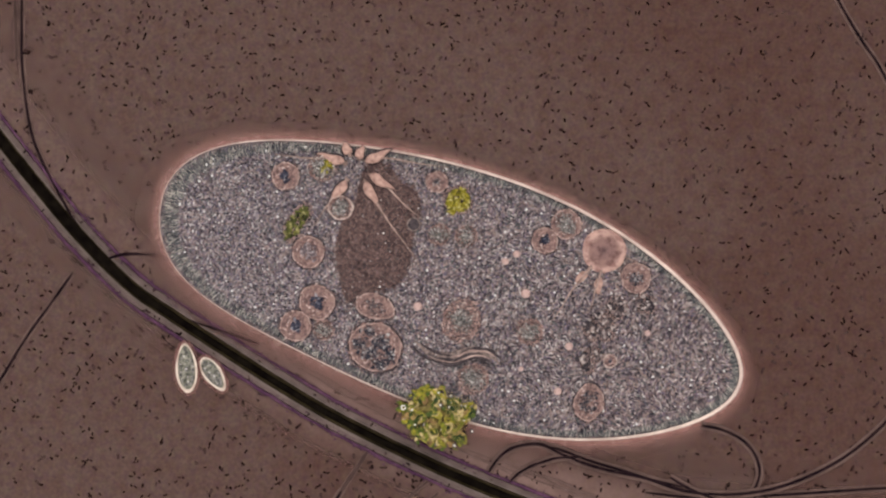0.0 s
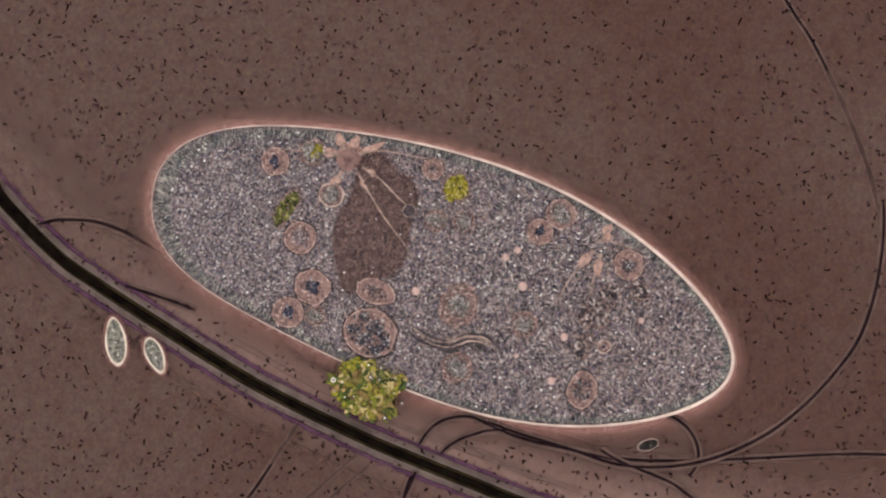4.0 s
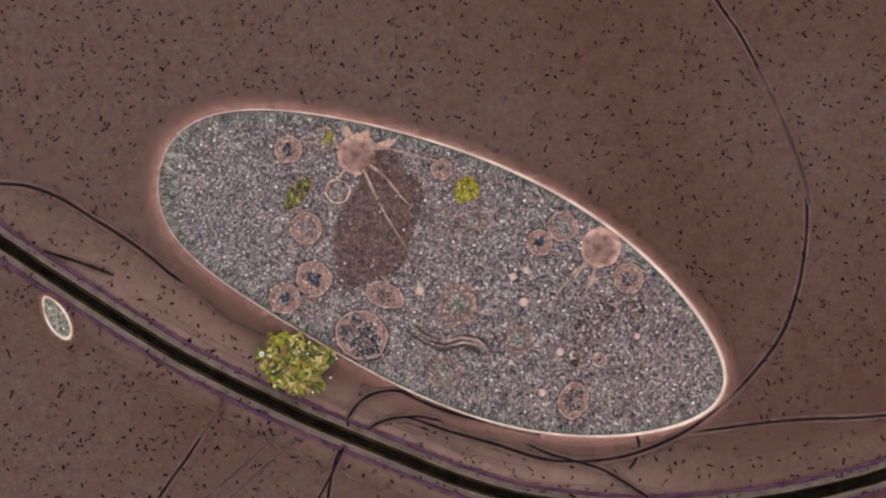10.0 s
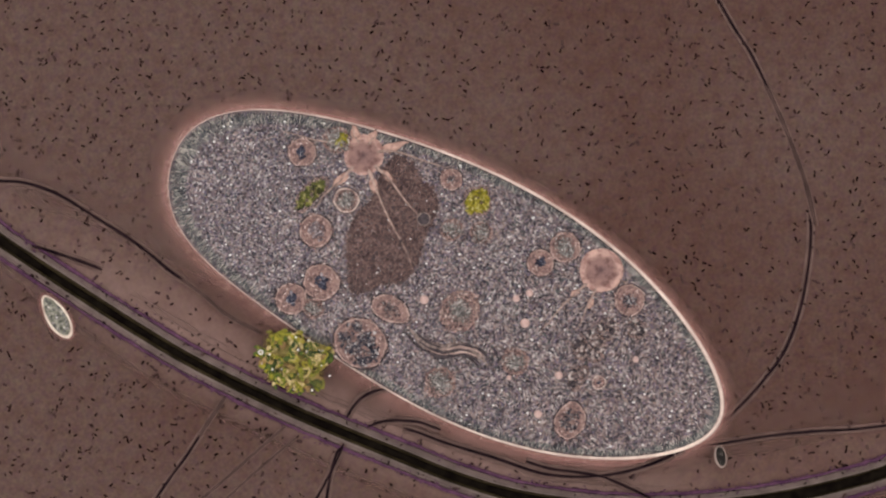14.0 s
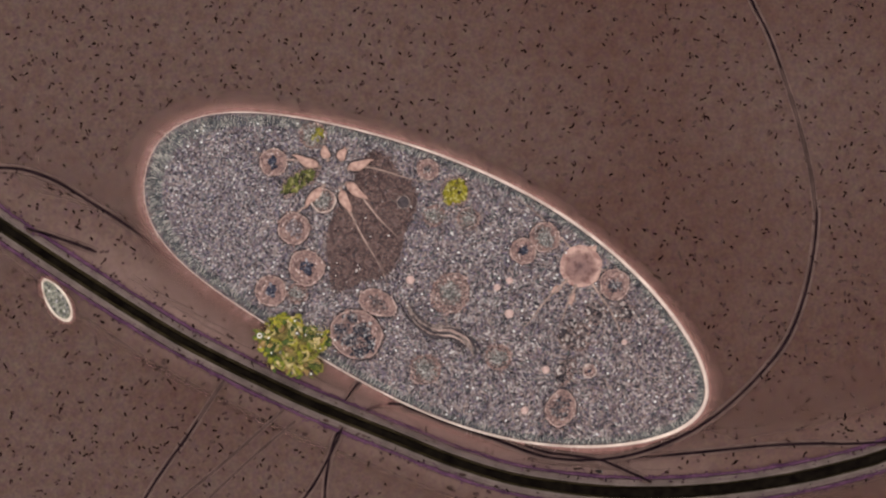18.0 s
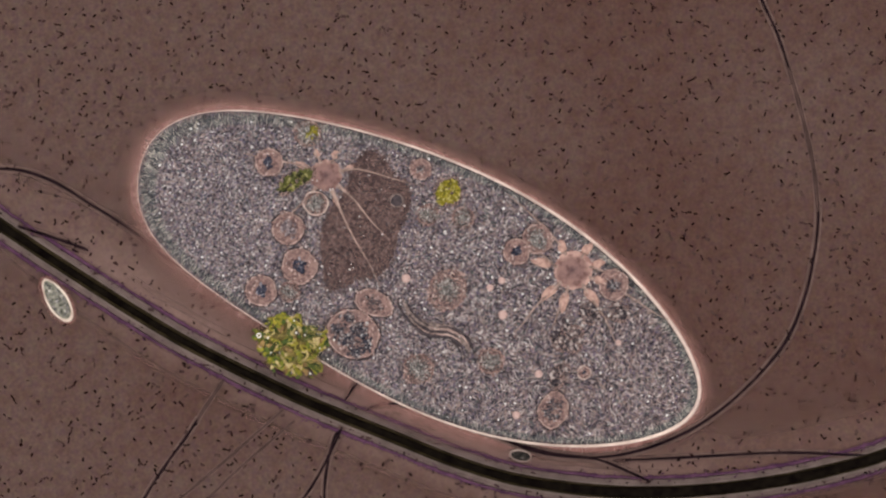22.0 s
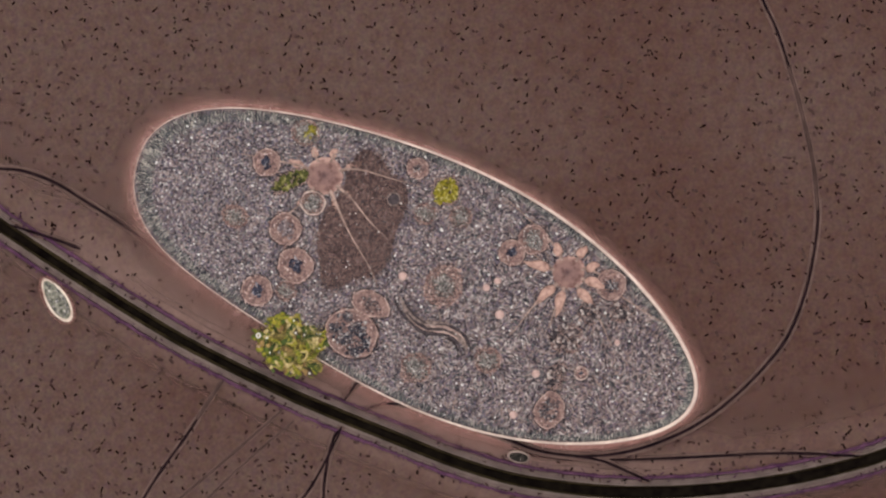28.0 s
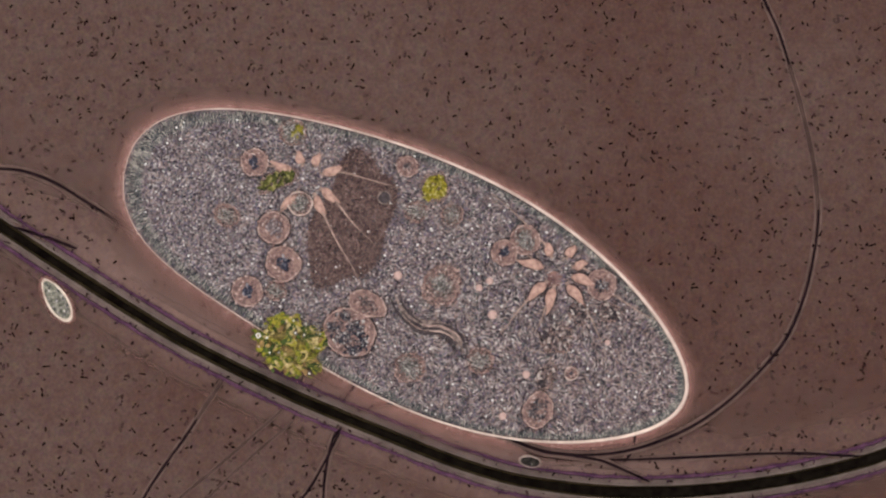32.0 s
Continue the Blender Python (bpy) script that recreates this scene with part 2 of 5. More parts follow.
SMALL_BODY = mottled("small_ciliate_body", (0.030, 0.034, 0.026), (0.36, 0.35, 0.285), 58, 0.5, 0.3)
SMALL_RIM = mottled("small_ciliate_rim", (0.52, 0.40, 0.33), (0.84, 0.74, 0.63), 20, 0.4, 0.3)
SMALL_FRINGE = scattered("small_ciliate_fringe", [(0, (0.34, 0.17, 0.15)), (1, (0.55, 0.34, 0.30))], 0.6, 0.1)
HALO_EDGE = mottled("pale_halo", (0.22, 0.165, 0.145), (0.42, 0.33, 0.29), 30, 0.6, 0.1)
DARK_CELL = mottled("dark_cell", (0.006, 0.005, 0.005), (0.045, 0.038, 0.032), 60, 0.5, 0.3)
BUBBLE = mottled("bubble", (0.7, 0.68, 0.6), (0.9, 0.88, 0.82), 60, 0.2, 0.5)
JELLY_SKIN = mottled("clump_jelly_skin", (0.20, 0.16, 0.04), (0.40, 0.33, 0.12), 40, 0.3, 0.4, alpha=0.12)
JELLY = mottled("clump_jelly", (0.13, 0.105, 0.030), (0.32, 0.25, 0.085), 34, 0.4, 0.4)


def algal(name, a, b):
    n = Nodes(name, 0.35, 0.45)
    c = n.ramp(n.piece(), [(0, a), (1, b)])
    c = n.mix(1.0, c, n.ramp(n.noise(1.6, 3, 0.6), [(0.36, (0.42, 0.50, 0.40)), (0.5, (0.9, 0.9, 0.9)), (0.66, (1.25, 1.15, 1.3))]), "MULTIPLY")
    return n.done(c)


ALGA = algal("yellow_green_alga", (0.11, 0.135, 0.014), (0.32, 0.28, 0.032))
ALGA_WALL = algal("bright_alga_wall", (0.14, 0.16, 0.016), (0.38, 0.35, 0.06))
ALGA_PALE = algal("pale_alga", (0.30, 0.25, 0.09), (0.50, 0.42, 0.20))
ALGA_BROWN = algal("brown_alga", (0.16, 0.10, 0.04), (0.36, 0.24, 0.09))
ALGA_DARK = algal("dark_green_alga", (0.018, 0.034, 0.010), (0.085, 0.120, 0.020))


# ---- mesh helpers ----
def part(name, bm, material, parent=None, label=""):
    """One mesh object under a thing or a part, or at top level."""
    me = bpy.data.meshes.new(name)
    for f in bm.faces:
        f.smooth = True
    bm.to_mesh(me)
    bm.free()
    me.materials.append(material)
    ob = new(name, me)
    ob.parent = parent
    return tagged(ob, label)


def raw(name, verts, faces, material, parent=None, label="", smooth=False):
    me = bpy.data.meshes.new(name)
    me.from_pydata(verts, [], faces)
    me.polygons.foreach_set("use_smooth", [smooth] * len(me.polygons))
    me.materials.append(material)
    ob = new(name, me)
    ob.parent = parent
    return tagged(ob, label)


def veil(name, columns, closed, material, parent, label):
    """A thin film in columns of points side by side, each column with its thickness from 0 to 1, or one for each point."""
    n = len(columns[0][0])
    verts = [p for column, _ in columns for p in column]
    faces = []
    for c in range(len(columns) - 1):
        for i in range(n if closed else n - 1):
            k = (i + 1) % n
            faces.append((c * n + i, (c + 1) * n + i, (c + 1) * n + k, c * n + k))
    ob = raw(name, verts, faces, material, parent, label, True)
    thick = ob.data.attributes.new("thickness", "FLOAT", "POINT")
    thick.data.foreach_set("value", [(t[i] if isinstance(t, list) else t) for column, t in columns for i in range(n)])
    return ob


def smooth_line(points, steps=8):
    """A Catmull-Rom line through a few control points."""
    p = [Vector((*q, 0)[:3]) for q in points]
    p = [p[0] * 2 - p[1]] + p + [p[-1] * 2 - p[-2]]
    out = []
    for i in range(1, len(p) - 2):
        a, b, c, d = p[i - 1:i + 3]
        for k in range(steps):
            t = k / steps
            out.append(0.5 * (2 * b + (c - a) * t + (2 * a - 5 * b + 4 * c - d) * t * t + (3 * b - a - 3 * c + d) * t ** 3))
    return out + [p[-2]]


def sweep(bm, line, radius, sides=8, closed=False, squash=1.0):
    """A tube along a line in the plane; radius is a number or a function of 0..1; squash flattens its height."""
    n, rings = len(line), []
    for i, p in enumerate(line):
        a = line[(i - 1) % n] if closed or i else p
        b = line[(i + 1) % n] if closed or i < n - 1 else p
        d = (b - a).normalized()
        side = Vector((-d.y, d.x, 0)).normalized()
        r = radius(i / (n - 1)) if callable(radius) else radius
        rings.append([bm.verts.new(p + side * (r * math.cos(k * math.tau / sides)) + Vector((0, 0, r * squash * math.sin(k * math.tau / sides)))) for k in range(sides)])
    for i in range(n if closed else n - 1):
        u, v = rings[i], rings[(i + 1) % n]
        for k in range(sides):
            bm.faces.new((u[k], v[k], v[(k + 1) % sides], u[(k + 1) % sides]))
    if not closed:
        bm.faces.new(rings[0][::-1])
        bm.faces.new(rings[-1])
    return bm


def offset(line, by, lift=0.0):
    """The line moved sideways in its plane."""
    out = []
    for i, p in enumerate(line):
        d = (line[min(i + 1, len(line) - 1)] - line[max(i - 1, 0)]).normalized()
        out.append(p + Vector((-d.y, d.x, 0)) * by + Vector((0, 0, lift)))
    return out


def blob(bm, centre, size, seed=0, rough=0.18, div=2, turn=0.0):
    """A lumpy ball, stretched by size and turned about z."""
    made = bmesh.ops.create_icosphere(bm, subdivisions=div, radius=1.0)["verts"]
    c, s = math.cos(turn), math.sin(turn)
    for v in made:
        k = 1 + rough * noise.noise(v.co * 1.7 + Vector((seed * 3.1, seed * 1.7, seed)))
        x, y, z = v.co.x * size[0] * k, v.co.y * size[1] * k, v.co.z * size[2] * k
        v.co = Vector((centre[0] + x * c - y * s, centre[1] + x * s + y * c, centre[2] + z))
    return bm


def dome(bm, rx, ry, height, rim=0.0, seg=32, wobble=0.05, seed=0, base=-0.02):
    """A low rounded cap with an uneven outline, and a raised rim where one is asked for."""
    profile = [(1.0, base), (1.0, 0.2 * height), (0.95, 0.62 * height + rim), (0.86, 0.80 * height + rim), (0.76, 0.84 * height + 0.2 * rim), (0.5, 0.95 * height), (0.25, height)]
    rings = []
    for f, z in profile:
        ring = []
        for k in range(seg):
            a = k * math.tau / seg
            w = 1 + wobble * noise.noise(Vector((math.cos(a) * 1.3 + seed, math.sin(a) * 1.3, seed * 0.7)))
            ring.append(bm.verts.new((rx * f * w * math.cos(a), ry * f * w * math.sin(a), z)))
        rings.append(ring)
    for u, v in zip(rings, rings[1:]):
        for k in range(seg):
            bm.faces.new((u[k], u[(k + 1) % seg], v[(k + 1) % seg], v[k]))
    top = bm.verts.new((0, 0, height))
    for k in range(seg):
        bm.faces.new((rings[-1][k], rings[-1][(k + 1) % seg], top))
    bm.faces.new(rings[0][::-1])
    return bm


def bits(rng, places, size, shape=(1.0, 0.45, 0.4), spread=0.5):
    """Many small six-cornered grains: verts and faces for one mesh. places: (x, y, z, angle or None)."""
    verts, faces = [], []
    for x, y, z, turn in places:
        a = rng.uniform(0, math.tau) if turn is None else turn
        k = size * rng.uniform(1 - spread, 1 + spread)
        c, s, b = math.cos(a), math.sin(a), len(verts)
        for px, py, pz in ((1, 0, 0), (-1, 0, 0), (0, 1, 0), (0, -1, 0), (0, 0, 1), (0, 0, -1)):
            u, v = px * k * shape[0], py * k * shape[1]
            verts.append((x + u * c - v * s, y + u * s + v * c, z + pz * k * shape[2]))
        for i, j in ((0, 2), (2, 1), (1, 3), (3, 0)):
            faces += [(b + i, b + j, b + 4), (b + j, b + i, b + 5)]
    return verts, faces


def rods(rng, places, length, width):
    """Many small round-ended rods lying flat: verts and faces for one mesh. places: (x, y, z, angle, size)."""
    verts, faces = [], []
    for x, y, z, a, k in places:
        c, s, b = math.cos(a), math.sin(a), len(verts)
        bend = rng.uniform(-0.25, 0.25) * length
        for at, f, off in ((-0.5, 0.45, 0), (-0.36, 1, 0.5), (0.0, 1, 1), (0.36, 1, 0.5), (0.5, 0.45, 0)):
            for q in range(4):
                u, w = at * length * k, width * 0.5 * f * k
                v, h = w * math.cos(q * math.pi / 2 + 0.785) + bend * off * 0.3, w * math.sin(q * math.pi / 2 + 0.785)
                verts.append((x + u * c - v * s, y + u * s + v * c, z + h))
        for r in range(4):
            for q in range(4):
                m = b + r * 4
                faces.append((m + q, m + 4 + q, m + 4 + (q + 1) % 4, m + (q + 1) % 4))
        faces += [(b + 3, b + 2, b + 1, b), (b + 16, b + 17, b + 18, b + 19)]
    return verts, faces


# ---- the slide ----
bm = bmesh.new()
bmesh.ops.create_grid(bm, x_segments=60, y_segments=40, size=1)
for v in bm.verts:
    v.co.x, v.co.y = v.co.x * 45, v.co.y * 30
tagged(part("ground", bm, FILM), "brown water film on a glass microscope slide", "slide", kind="structure")


# ---- the big fibre lying across the slide ----
def plant_fibre():
    thing = tagged(new("plant_fibre"), "thick black-cored plant fibre with purple-edged sheath on the slide", "fibre")
    line = smooth_line([(-4.46, 3.3525), (-3.51, 2.0525), (-3.035, 1.4025), (-2.785, 1.0525), (-2.6, 0.8075), (-2.45, 0.62), (-2.25, 0.3825), (-2.025, 0.1575), (-1.835, 0.0225), (-1.585, -0.14), (-1.335, -0.2975), (-1.085, -0.4425), (-0.71, -0.6275), (-0.46, -0.735), (-0.21, -0.835), (0.04, -0.935), (0.29, -1.0125), (0.54, -1.055), (0.79, -1.075), (1.04, -1.0725), (1.29, -1.0525), (1.54, -1.015), (1.79, -0.9575), (1.96, -0.905), (2.29, -0.7725), (2.69, -0.5725), (3.54, -0.0725), (4.54, 0.6025)], 8)
    part("sheath", sweep(bmesh.new(), offset(line, 0, 0.006), 0.065, 12, squash=0.07), FIBRE_SHEATH, thing, "thin brownish sheath")
    near = [max(0.22, 1 - max(0.0, abs(p.x + 0.30) - 0.9) / 0.9) for p in line]
    # a sheet painted as the fibre's glow, stronger over its middle stretch
    veil("halo_sheet", [(offset(line, by, z), [t * k for k in near]) for by, z, t in ((-0.18, 0.0045, 0), (-0.12, 0.005, 0.18), (-0.075, 0.0055, 0.5), (0.06, 0.0060, 0.8), (0.09, 0.0125, 1), (0.15, 0.0125, 0.75), (0.21, 0.0125, 0.45), (0.28, 0.012, 0.22), (0.36, 0.011, 0.08), (0.46, 0.010, 0))], False, FIBRE_HALO, thing, "thin brownish halo painted round the fibre")
    for side in (1, -1):
        for name, by, lift, r, swell, flat, mat, label in (("core_side", 0.0180, 0.020, 0.0105, 0.001, 0.8, FIBRE_DIM, "dark olive side of the core"), ("inner_wall", 0.0310, 0.014, 0.0078, 0.001, 0.5, FIBRE_WALL, "olive brown inner wall"), ("outer_wall", 0.046, 0.009, 0.0120, 0.001, 0.12, FIBRE_SHEATH, "dim outer wall")):
            part(name, sweep(bmesh.new(), offset(line, side * by, lift), lambda u: r + swell * math.sin(u * 41 + side), 8, squash=flat), mat, thing, label)
        rough = offset(line, side * 0.066, 0.018)
        for i, p in enumerate(rough):
            p.x += 0.005 * noise.noise(Vector((i * 0.6, side * 9, 3)))
            p.y += 0.005 * noise.noise(Vector((i * 0.6, side * 9, 8)))
        part("sheath_edge", sweep(bmesh.new(), rough, lambda u: 0.0066 + 0.0016 * math.sin(u * 97 + side * 2), 8, squash=0.4), PURPLE, thing, "thin purple sheath edge")
        rng = random.Random(60 + side)
        fluff = []
        for p, q in zip(rough, rough[1:]):
            for _ in range(5):
                k = p.lerp(q, rng.random())
                fluff.append((k.x + rng.gauss(0, 0.009), k.y + rng.gauss(0, 0.009), 0.020, None))
        v, f = bits(rng, fluff, 0.0050, (1.2, 0.5, 0.3))
        tagged(raw("fluff", v, f, PURPLE, thing, "ragged purple-brown fluff"), kind="stuff")
    # fine wrinkles run along the fibre's halo on the side where the cell lies
    rng = random.Random(66)
    for k in range(9):
        first = rng.randrange(72, 132)
        run = line[first:first + rng.randrange(10, 34)]
        far, fan, seed = rng.uniform(0.080, 0.150), rng.uniform(-0.0010, 0.0012), rng.random() * 40
        wavy = [p + 0.010 * noise.noise(Vector((i * 0.35, seed, 2))) * Vector((0.5, 1, 0)) for i, p in enumerate(offset(run, far, 0.020))]
        wavy = [p + Vector((0.55, 0.83, 0)) * (fan * i) for i, p in enumerate(wavy)]
        w = rng.uniform(0.0022, 0.0042)
        part("wrinkle", sweep(bmesh.new(), wavy, lambda u: 0.0006 + w * math.sin(math.pi * u) ** 0.7, 6, squash=0.3), WRINKLE_PALE, thing, "fine pale wrinkle beside the fibre")
    part("core", sweep(bmesh.new(), offset(line, 0, 0.030), lambda u: 0.0152 + 0.0075 * min(1.0, max(0.0, (u - 0.52) / 0.16, (0.30 - u) / 0.08)) + 0.001 * math.sin(u * 29), 12), FIBRE_CORE, thing, "black fibre core")
    return thing


plant_fibre()


# ---- thin filaments ----
def filament(points, width, material, label, anchor=(0, 0), more=(), rise=None):
    """A thread on the slide, with its origin at anchor so that it can be turned there; more: further stretches of it.
    rise: the parts of the last stretch's length between which it climbs off the slide to ride up beside the cell."""
    thing = None
    for pts, w, mat in ((points, width, material), *more):
        line = [Vector((p.x - anchor[0], p.y - anchor[1], w + 0.015)) for p in smooth_line(pts, 8)]
        if rise and (pts is more[-1][0] if more else True):
            for i, p in enumerate(line):
                k = min(1.0, max(0.0, (i / (len(line) - 1) - rise[0]) / (rise[1] - rise[0])))
                p.z += 0.030 * k * k * (3 - 2 * k)
        bm = sweep(bmesh.new(), line, lambda u: w * (0.74 + 0.12 * math.sin(u * 23 + pts[0][0] * 9)) * min(1.0, 0.45 + 14 * min(u, 1 - u)), 6, squash=0.6)
        if thing is None:
            thing = tagged(part("filament", bm, mat), label, "filament", "filaments on the slide")
        else:
            part("stretch", bm, mat, thing, "blurred paler stretch" if mat is HYPHA_FAINT else "")
        if mat is HYPHA_FAINT:
            for side in (1, -1):
                edge = [q + Vector((0, 0, 0.3 * w)) for q in offset(line, side * w)]
                part("pale_edge", sweep(bmesh.new(), edge, w * 0.22, 5, squash=0.4), HYPHA_HALO, thing, "pale halo along the edge")
        if mat is HYPHA:
            # pale strips on both sides paint the thread's bright halo
            for side in (1, -1):
                edge = [Vector((q.x, q.y, q.z - w - 0.002)) for q in offset(line, side * w * 1.7)]
                part("pale_edge", sweep(bmesh.new(), edge, w * 0.9, 6, squash=0.15), HYPHA_HALO, thing, "pale halo along the edge")
    thing.location = (*anchor, 0)
    return thing


DARK_LABEL = "thin dark brown filament on the slide"
FAINT_LABEL = "faint blurred brown filament deep in the water film"
arc_left = filament([(-2.125, 0.3325), (-2.0475, 0.3525), (-1.96, 0.355), (-1.8475, 0.3425), (-1.71, 0.29), (-1.56, 0.1975), (-1.4475, 0.1275), (-1.36, 0.0675), (-1.30, 0.020), (-1.234, -0.036), (-1.165, -0.085)], 0.0072, HYPHA, "long arched dark filament running under the cell",
                    more=[([(-1.175, -0.078), (-1.07, -0.155), (-0.982, -0.232), (-0.89, -0.282), (-0.817, -0.315)], 0.010, HYPHA_FAINT)])
short_left = filament([(-1.930, 0.107), (-1.84, 0.079), (-1.73, 0.043), (-1.67, 0.021), (-1.6175, 0.0)], 0.0072, HYPHA, "short straight dark filament along the fibre")
sweep_top = filament([(1.265, 1.5775), (1.345, 1.3025), (1.42, 1.1025), (1.4775, 0.9775), (1.52, 0.8525), (1.545, 0.765)], 0.0064, HYPHA, "long curved dark filament fading as it sinks", (1.6575, 0.1775), more=[
    ([(1.53, 0.815), (1.57, 0.6775), (1.6075, 0.5275), (1.6425, 0.3525), (1.6575, 0.1725)], 0.011, HYPHA_FAINT)])
sweep_right = filament([(1.66, 0.2275), (1.6575, 0.115), (1.64, -0.0225), (1.6, -0.1975), (1.53, -0.3725), (1.435, -0.5025), (1.29, -0.6475), (1.14, -0.76), (0.99, -0.835), (0.84, -0.885), (0.69, -0.9075), (0.54, -0.905), (0.4025, -0.88), (0.215, -0.8075), (0.015, -0.7375), (-0.1225, -0.68), (-0.18, -0.6625)], 0.0072, HYPHA, "long dark filament looping round the cell", (0.845, -0.88), rise=(0.3, 0.5))
cross_right = filament([(0.365, -0.905), (0.54, -0.9275), (0.74, -0.9325), (0.94, -0.9275), (1.165, -0.9175), (1.415, -0.905), (1.615, -0.905), (1.815, -0.915), (2.04, -0.9125)], 0.0062, HYPHA, "nearly straight dark filament beside the fibre", (0.845, -0.88))
hook = filament([(0.60, -0.650), (0.665, -0.660), (0.735, -0.685), (0.80, -0.728), (0.842, -0.785), (0.860, -0.850), (0.848, -0.910), (0.818, -0.955)], 0.0068, HYPHA, "small hooked dark filament end", (0.845, -0.88), rise=(1.0, 0.55))
branch = filament([(0.3525, -0.8675), (0.4525, -0.8975), (0.565, -0.9125), (0.69, -0.9325), (0.79, -0.9725), (0.915, -1.03)], 0.0068, HYPHA, "dark filament crossing beside the fibre", (0.4475, -0.8975), rise=(0.95, 0.6))
arch = filament([(-0.53, -1.1475), (-0.525, -1.0225), (-0.5025, -0.8975), (-0.48, -0.8275), (-0.4625, -0.8025)], 0.0066, HYPHA, "dark arched filament passing under the fibre", more=[([(-0.4375, -0.67), (-0.4075, -0.6225), (-0.3725, -0.585), (-0.33, -0.56), (-0.285, -0.5475), (-0.235, -0.5425), (-0.19, -0.55), (-0.1375, -0.5775), (-0.0325, -0.6225), (0.0825, -0.6575), (0.265, -0.6975), (0.415, -0.7325)], 0.0070, HYPHA)], rise=(0.02, 0.14))
spur = filament([(-0.3475, -0.715), (-0.31, -0.6975), (-0.27, -0.6875), (-0.2225, -0.6825), (-0.18, -0.685), (-0.11, -0.6925), (-0.0225, -0.725)], 0.0066, HYPHA, "short dark filament curving off the fibre", (-0.3475, -0.71), rise=(0.15, 0.6))
filament([(-0.71, -1.1975), (-0.6225, -1.1025), (-0.57, -1.0275), (-0.51, -0.9175), (-0.47, -0.835), (-0.45, -0.785)], 0.0062, HYPHA, DARK_LABEL)
filament([(-1.083, -0.745), (-1.1475, -0.8425), (-1.21, -0.9275), (-1.285, -1.0375), (-1.36, -1.16), (-1.46, -1.2975)], 0.0064, HYPHA, "straight dark filament blurring towards the fibre", more=[([(-0.9725, -0.5775), (-1.03, -0.663), (-1.09, -0.755)], 0.010, HYPHA_FAINT)])
filament([(-0.71, -0.71), (-0.86, -0.8425), (-0.985, -0.9525), (-1.135, -1.0775), (-1.285, -1.21)], 0.0072, HYPHA_FAINT, FAINT_LABEL)
filament([(-0.66, -0.76), (-0.8225, -0.8975), (-0.96, -1.0225), (-1.085, -1.1475)], 0.0062, HYPHA_FAINT, FAINT_LABEL)
filament([(-2.5, 1.5275), (-2.5025, 1.3025), (-2.4975, 1.095), (-2.4525, 0.8075), (-2.335, 0.5575), (-2.225, 0.3775), (-2.11, 0.24)], 0.0062, HYPHA, DARK_LABEL)
filament([(-2.5375, 1.5275), (-2.53, 1.3525), (-2.525, 1.1525)], 0.008, HYPHA_FAINT, FAINT_LABEL)
filament([(-2.275, 0.215), (-2.3725, 0.0775), (-2.4725, -0.06), (-2.615, -0.2875), (-2.785, -0.5225)], 0.0060, HYPHA, DARK_LABEL)


# ---- bacteria ----
def bacteria(seed, count, material, length, width, label, z):
    rng = random.Random(seed)
    places = []
    while len(places) < count:
        x, y = rng.uniform(-3.4, 3.0), rng.uniform(-2.7, 2.7)
        if noise.noise(Vector((x * 1.3, y * 1.3, seed))) < rng.uniform(-0.9, 0.25) - 0.1:
            continue
        places.append((x, y, z, rng.uniform(0, math.tau), rng.uniform(0.7, 1.25)))
        if rng.random() < 0.10:
            a = places[-1][3]
            places.append((x + length * math.cos(a), y + length * math.sin(a), z, a + rng.uniform(-0.7, 0.7), rng.uniform(0.7, 1.1)))
    v, f = rods(rng, places, length, width)
    return tagged(raw("bacteria", v, f, material, smooth=True), label, "bacteria", kind="stuff")


swarms = [bacteria(s, 1750, BACTERIA, 0.0158, 0.0096, "hundreds of tiny dark rod-shaped bacteria in the water", 0.012) for s in (11, 12, 13, 15, 16)]
swarms.append(bacteria(14, 2600, BACTERIA_FAINT, 0.022, 0.013, "blurred sunken bacteria deeper in the water", 0.009))

# ---- the large ciliate ----
LEN, MID = 1.3388, 0.012
UPPER, LOWER = (0.5335, 0.0281, -0.0476, -0.0942, 0.0305), (0.5333, 0.0693, 0.0066, -0.1919, 0.0555)
BELLY, RISE = 0.04, 0.05


def half_width(s, coef):
    return math.sqrt(max(0.0, 1 - s * s)) * sum(c * s ** k for k, c in enumerate(coef))


def outline(a):
    """The cell's outline at the angle a, in the cell's own space."""
    s = math.cos(a)
    y = half_width(s, UPPER) if math.sin(a) >= 0 else -half_width(s, LOWER)
    return MID + LEN * s, y


def rim_part(x, y):
    """How far out a place lies: 0 in the middle, 1 on the outline."""
    low, high = 0.0, 1.6
    for _ in range(22):
        r = (low + high) / 2
        s = (x / max(r, 1e-6) - MID) / LEN
        inside = abs(s) < 1 and abs(y) / max(r, 1e-6) <= half_width(s, UPPER if y >= 0 else LOWER)
        low, high = (low, r) if inside else (r, high)
    return (low + high) / 2


def skin(x, y):
    """Height of the cell's upper face."""
    r = min(1.0, rim_part(x, y))
    return BELLY + RISE * (1 - r ** 4) ** 0.25


cell = tagged(new("paramecium"), "large granular grey slipper-shaped ciliate with pink vacuoles", "ciliate")


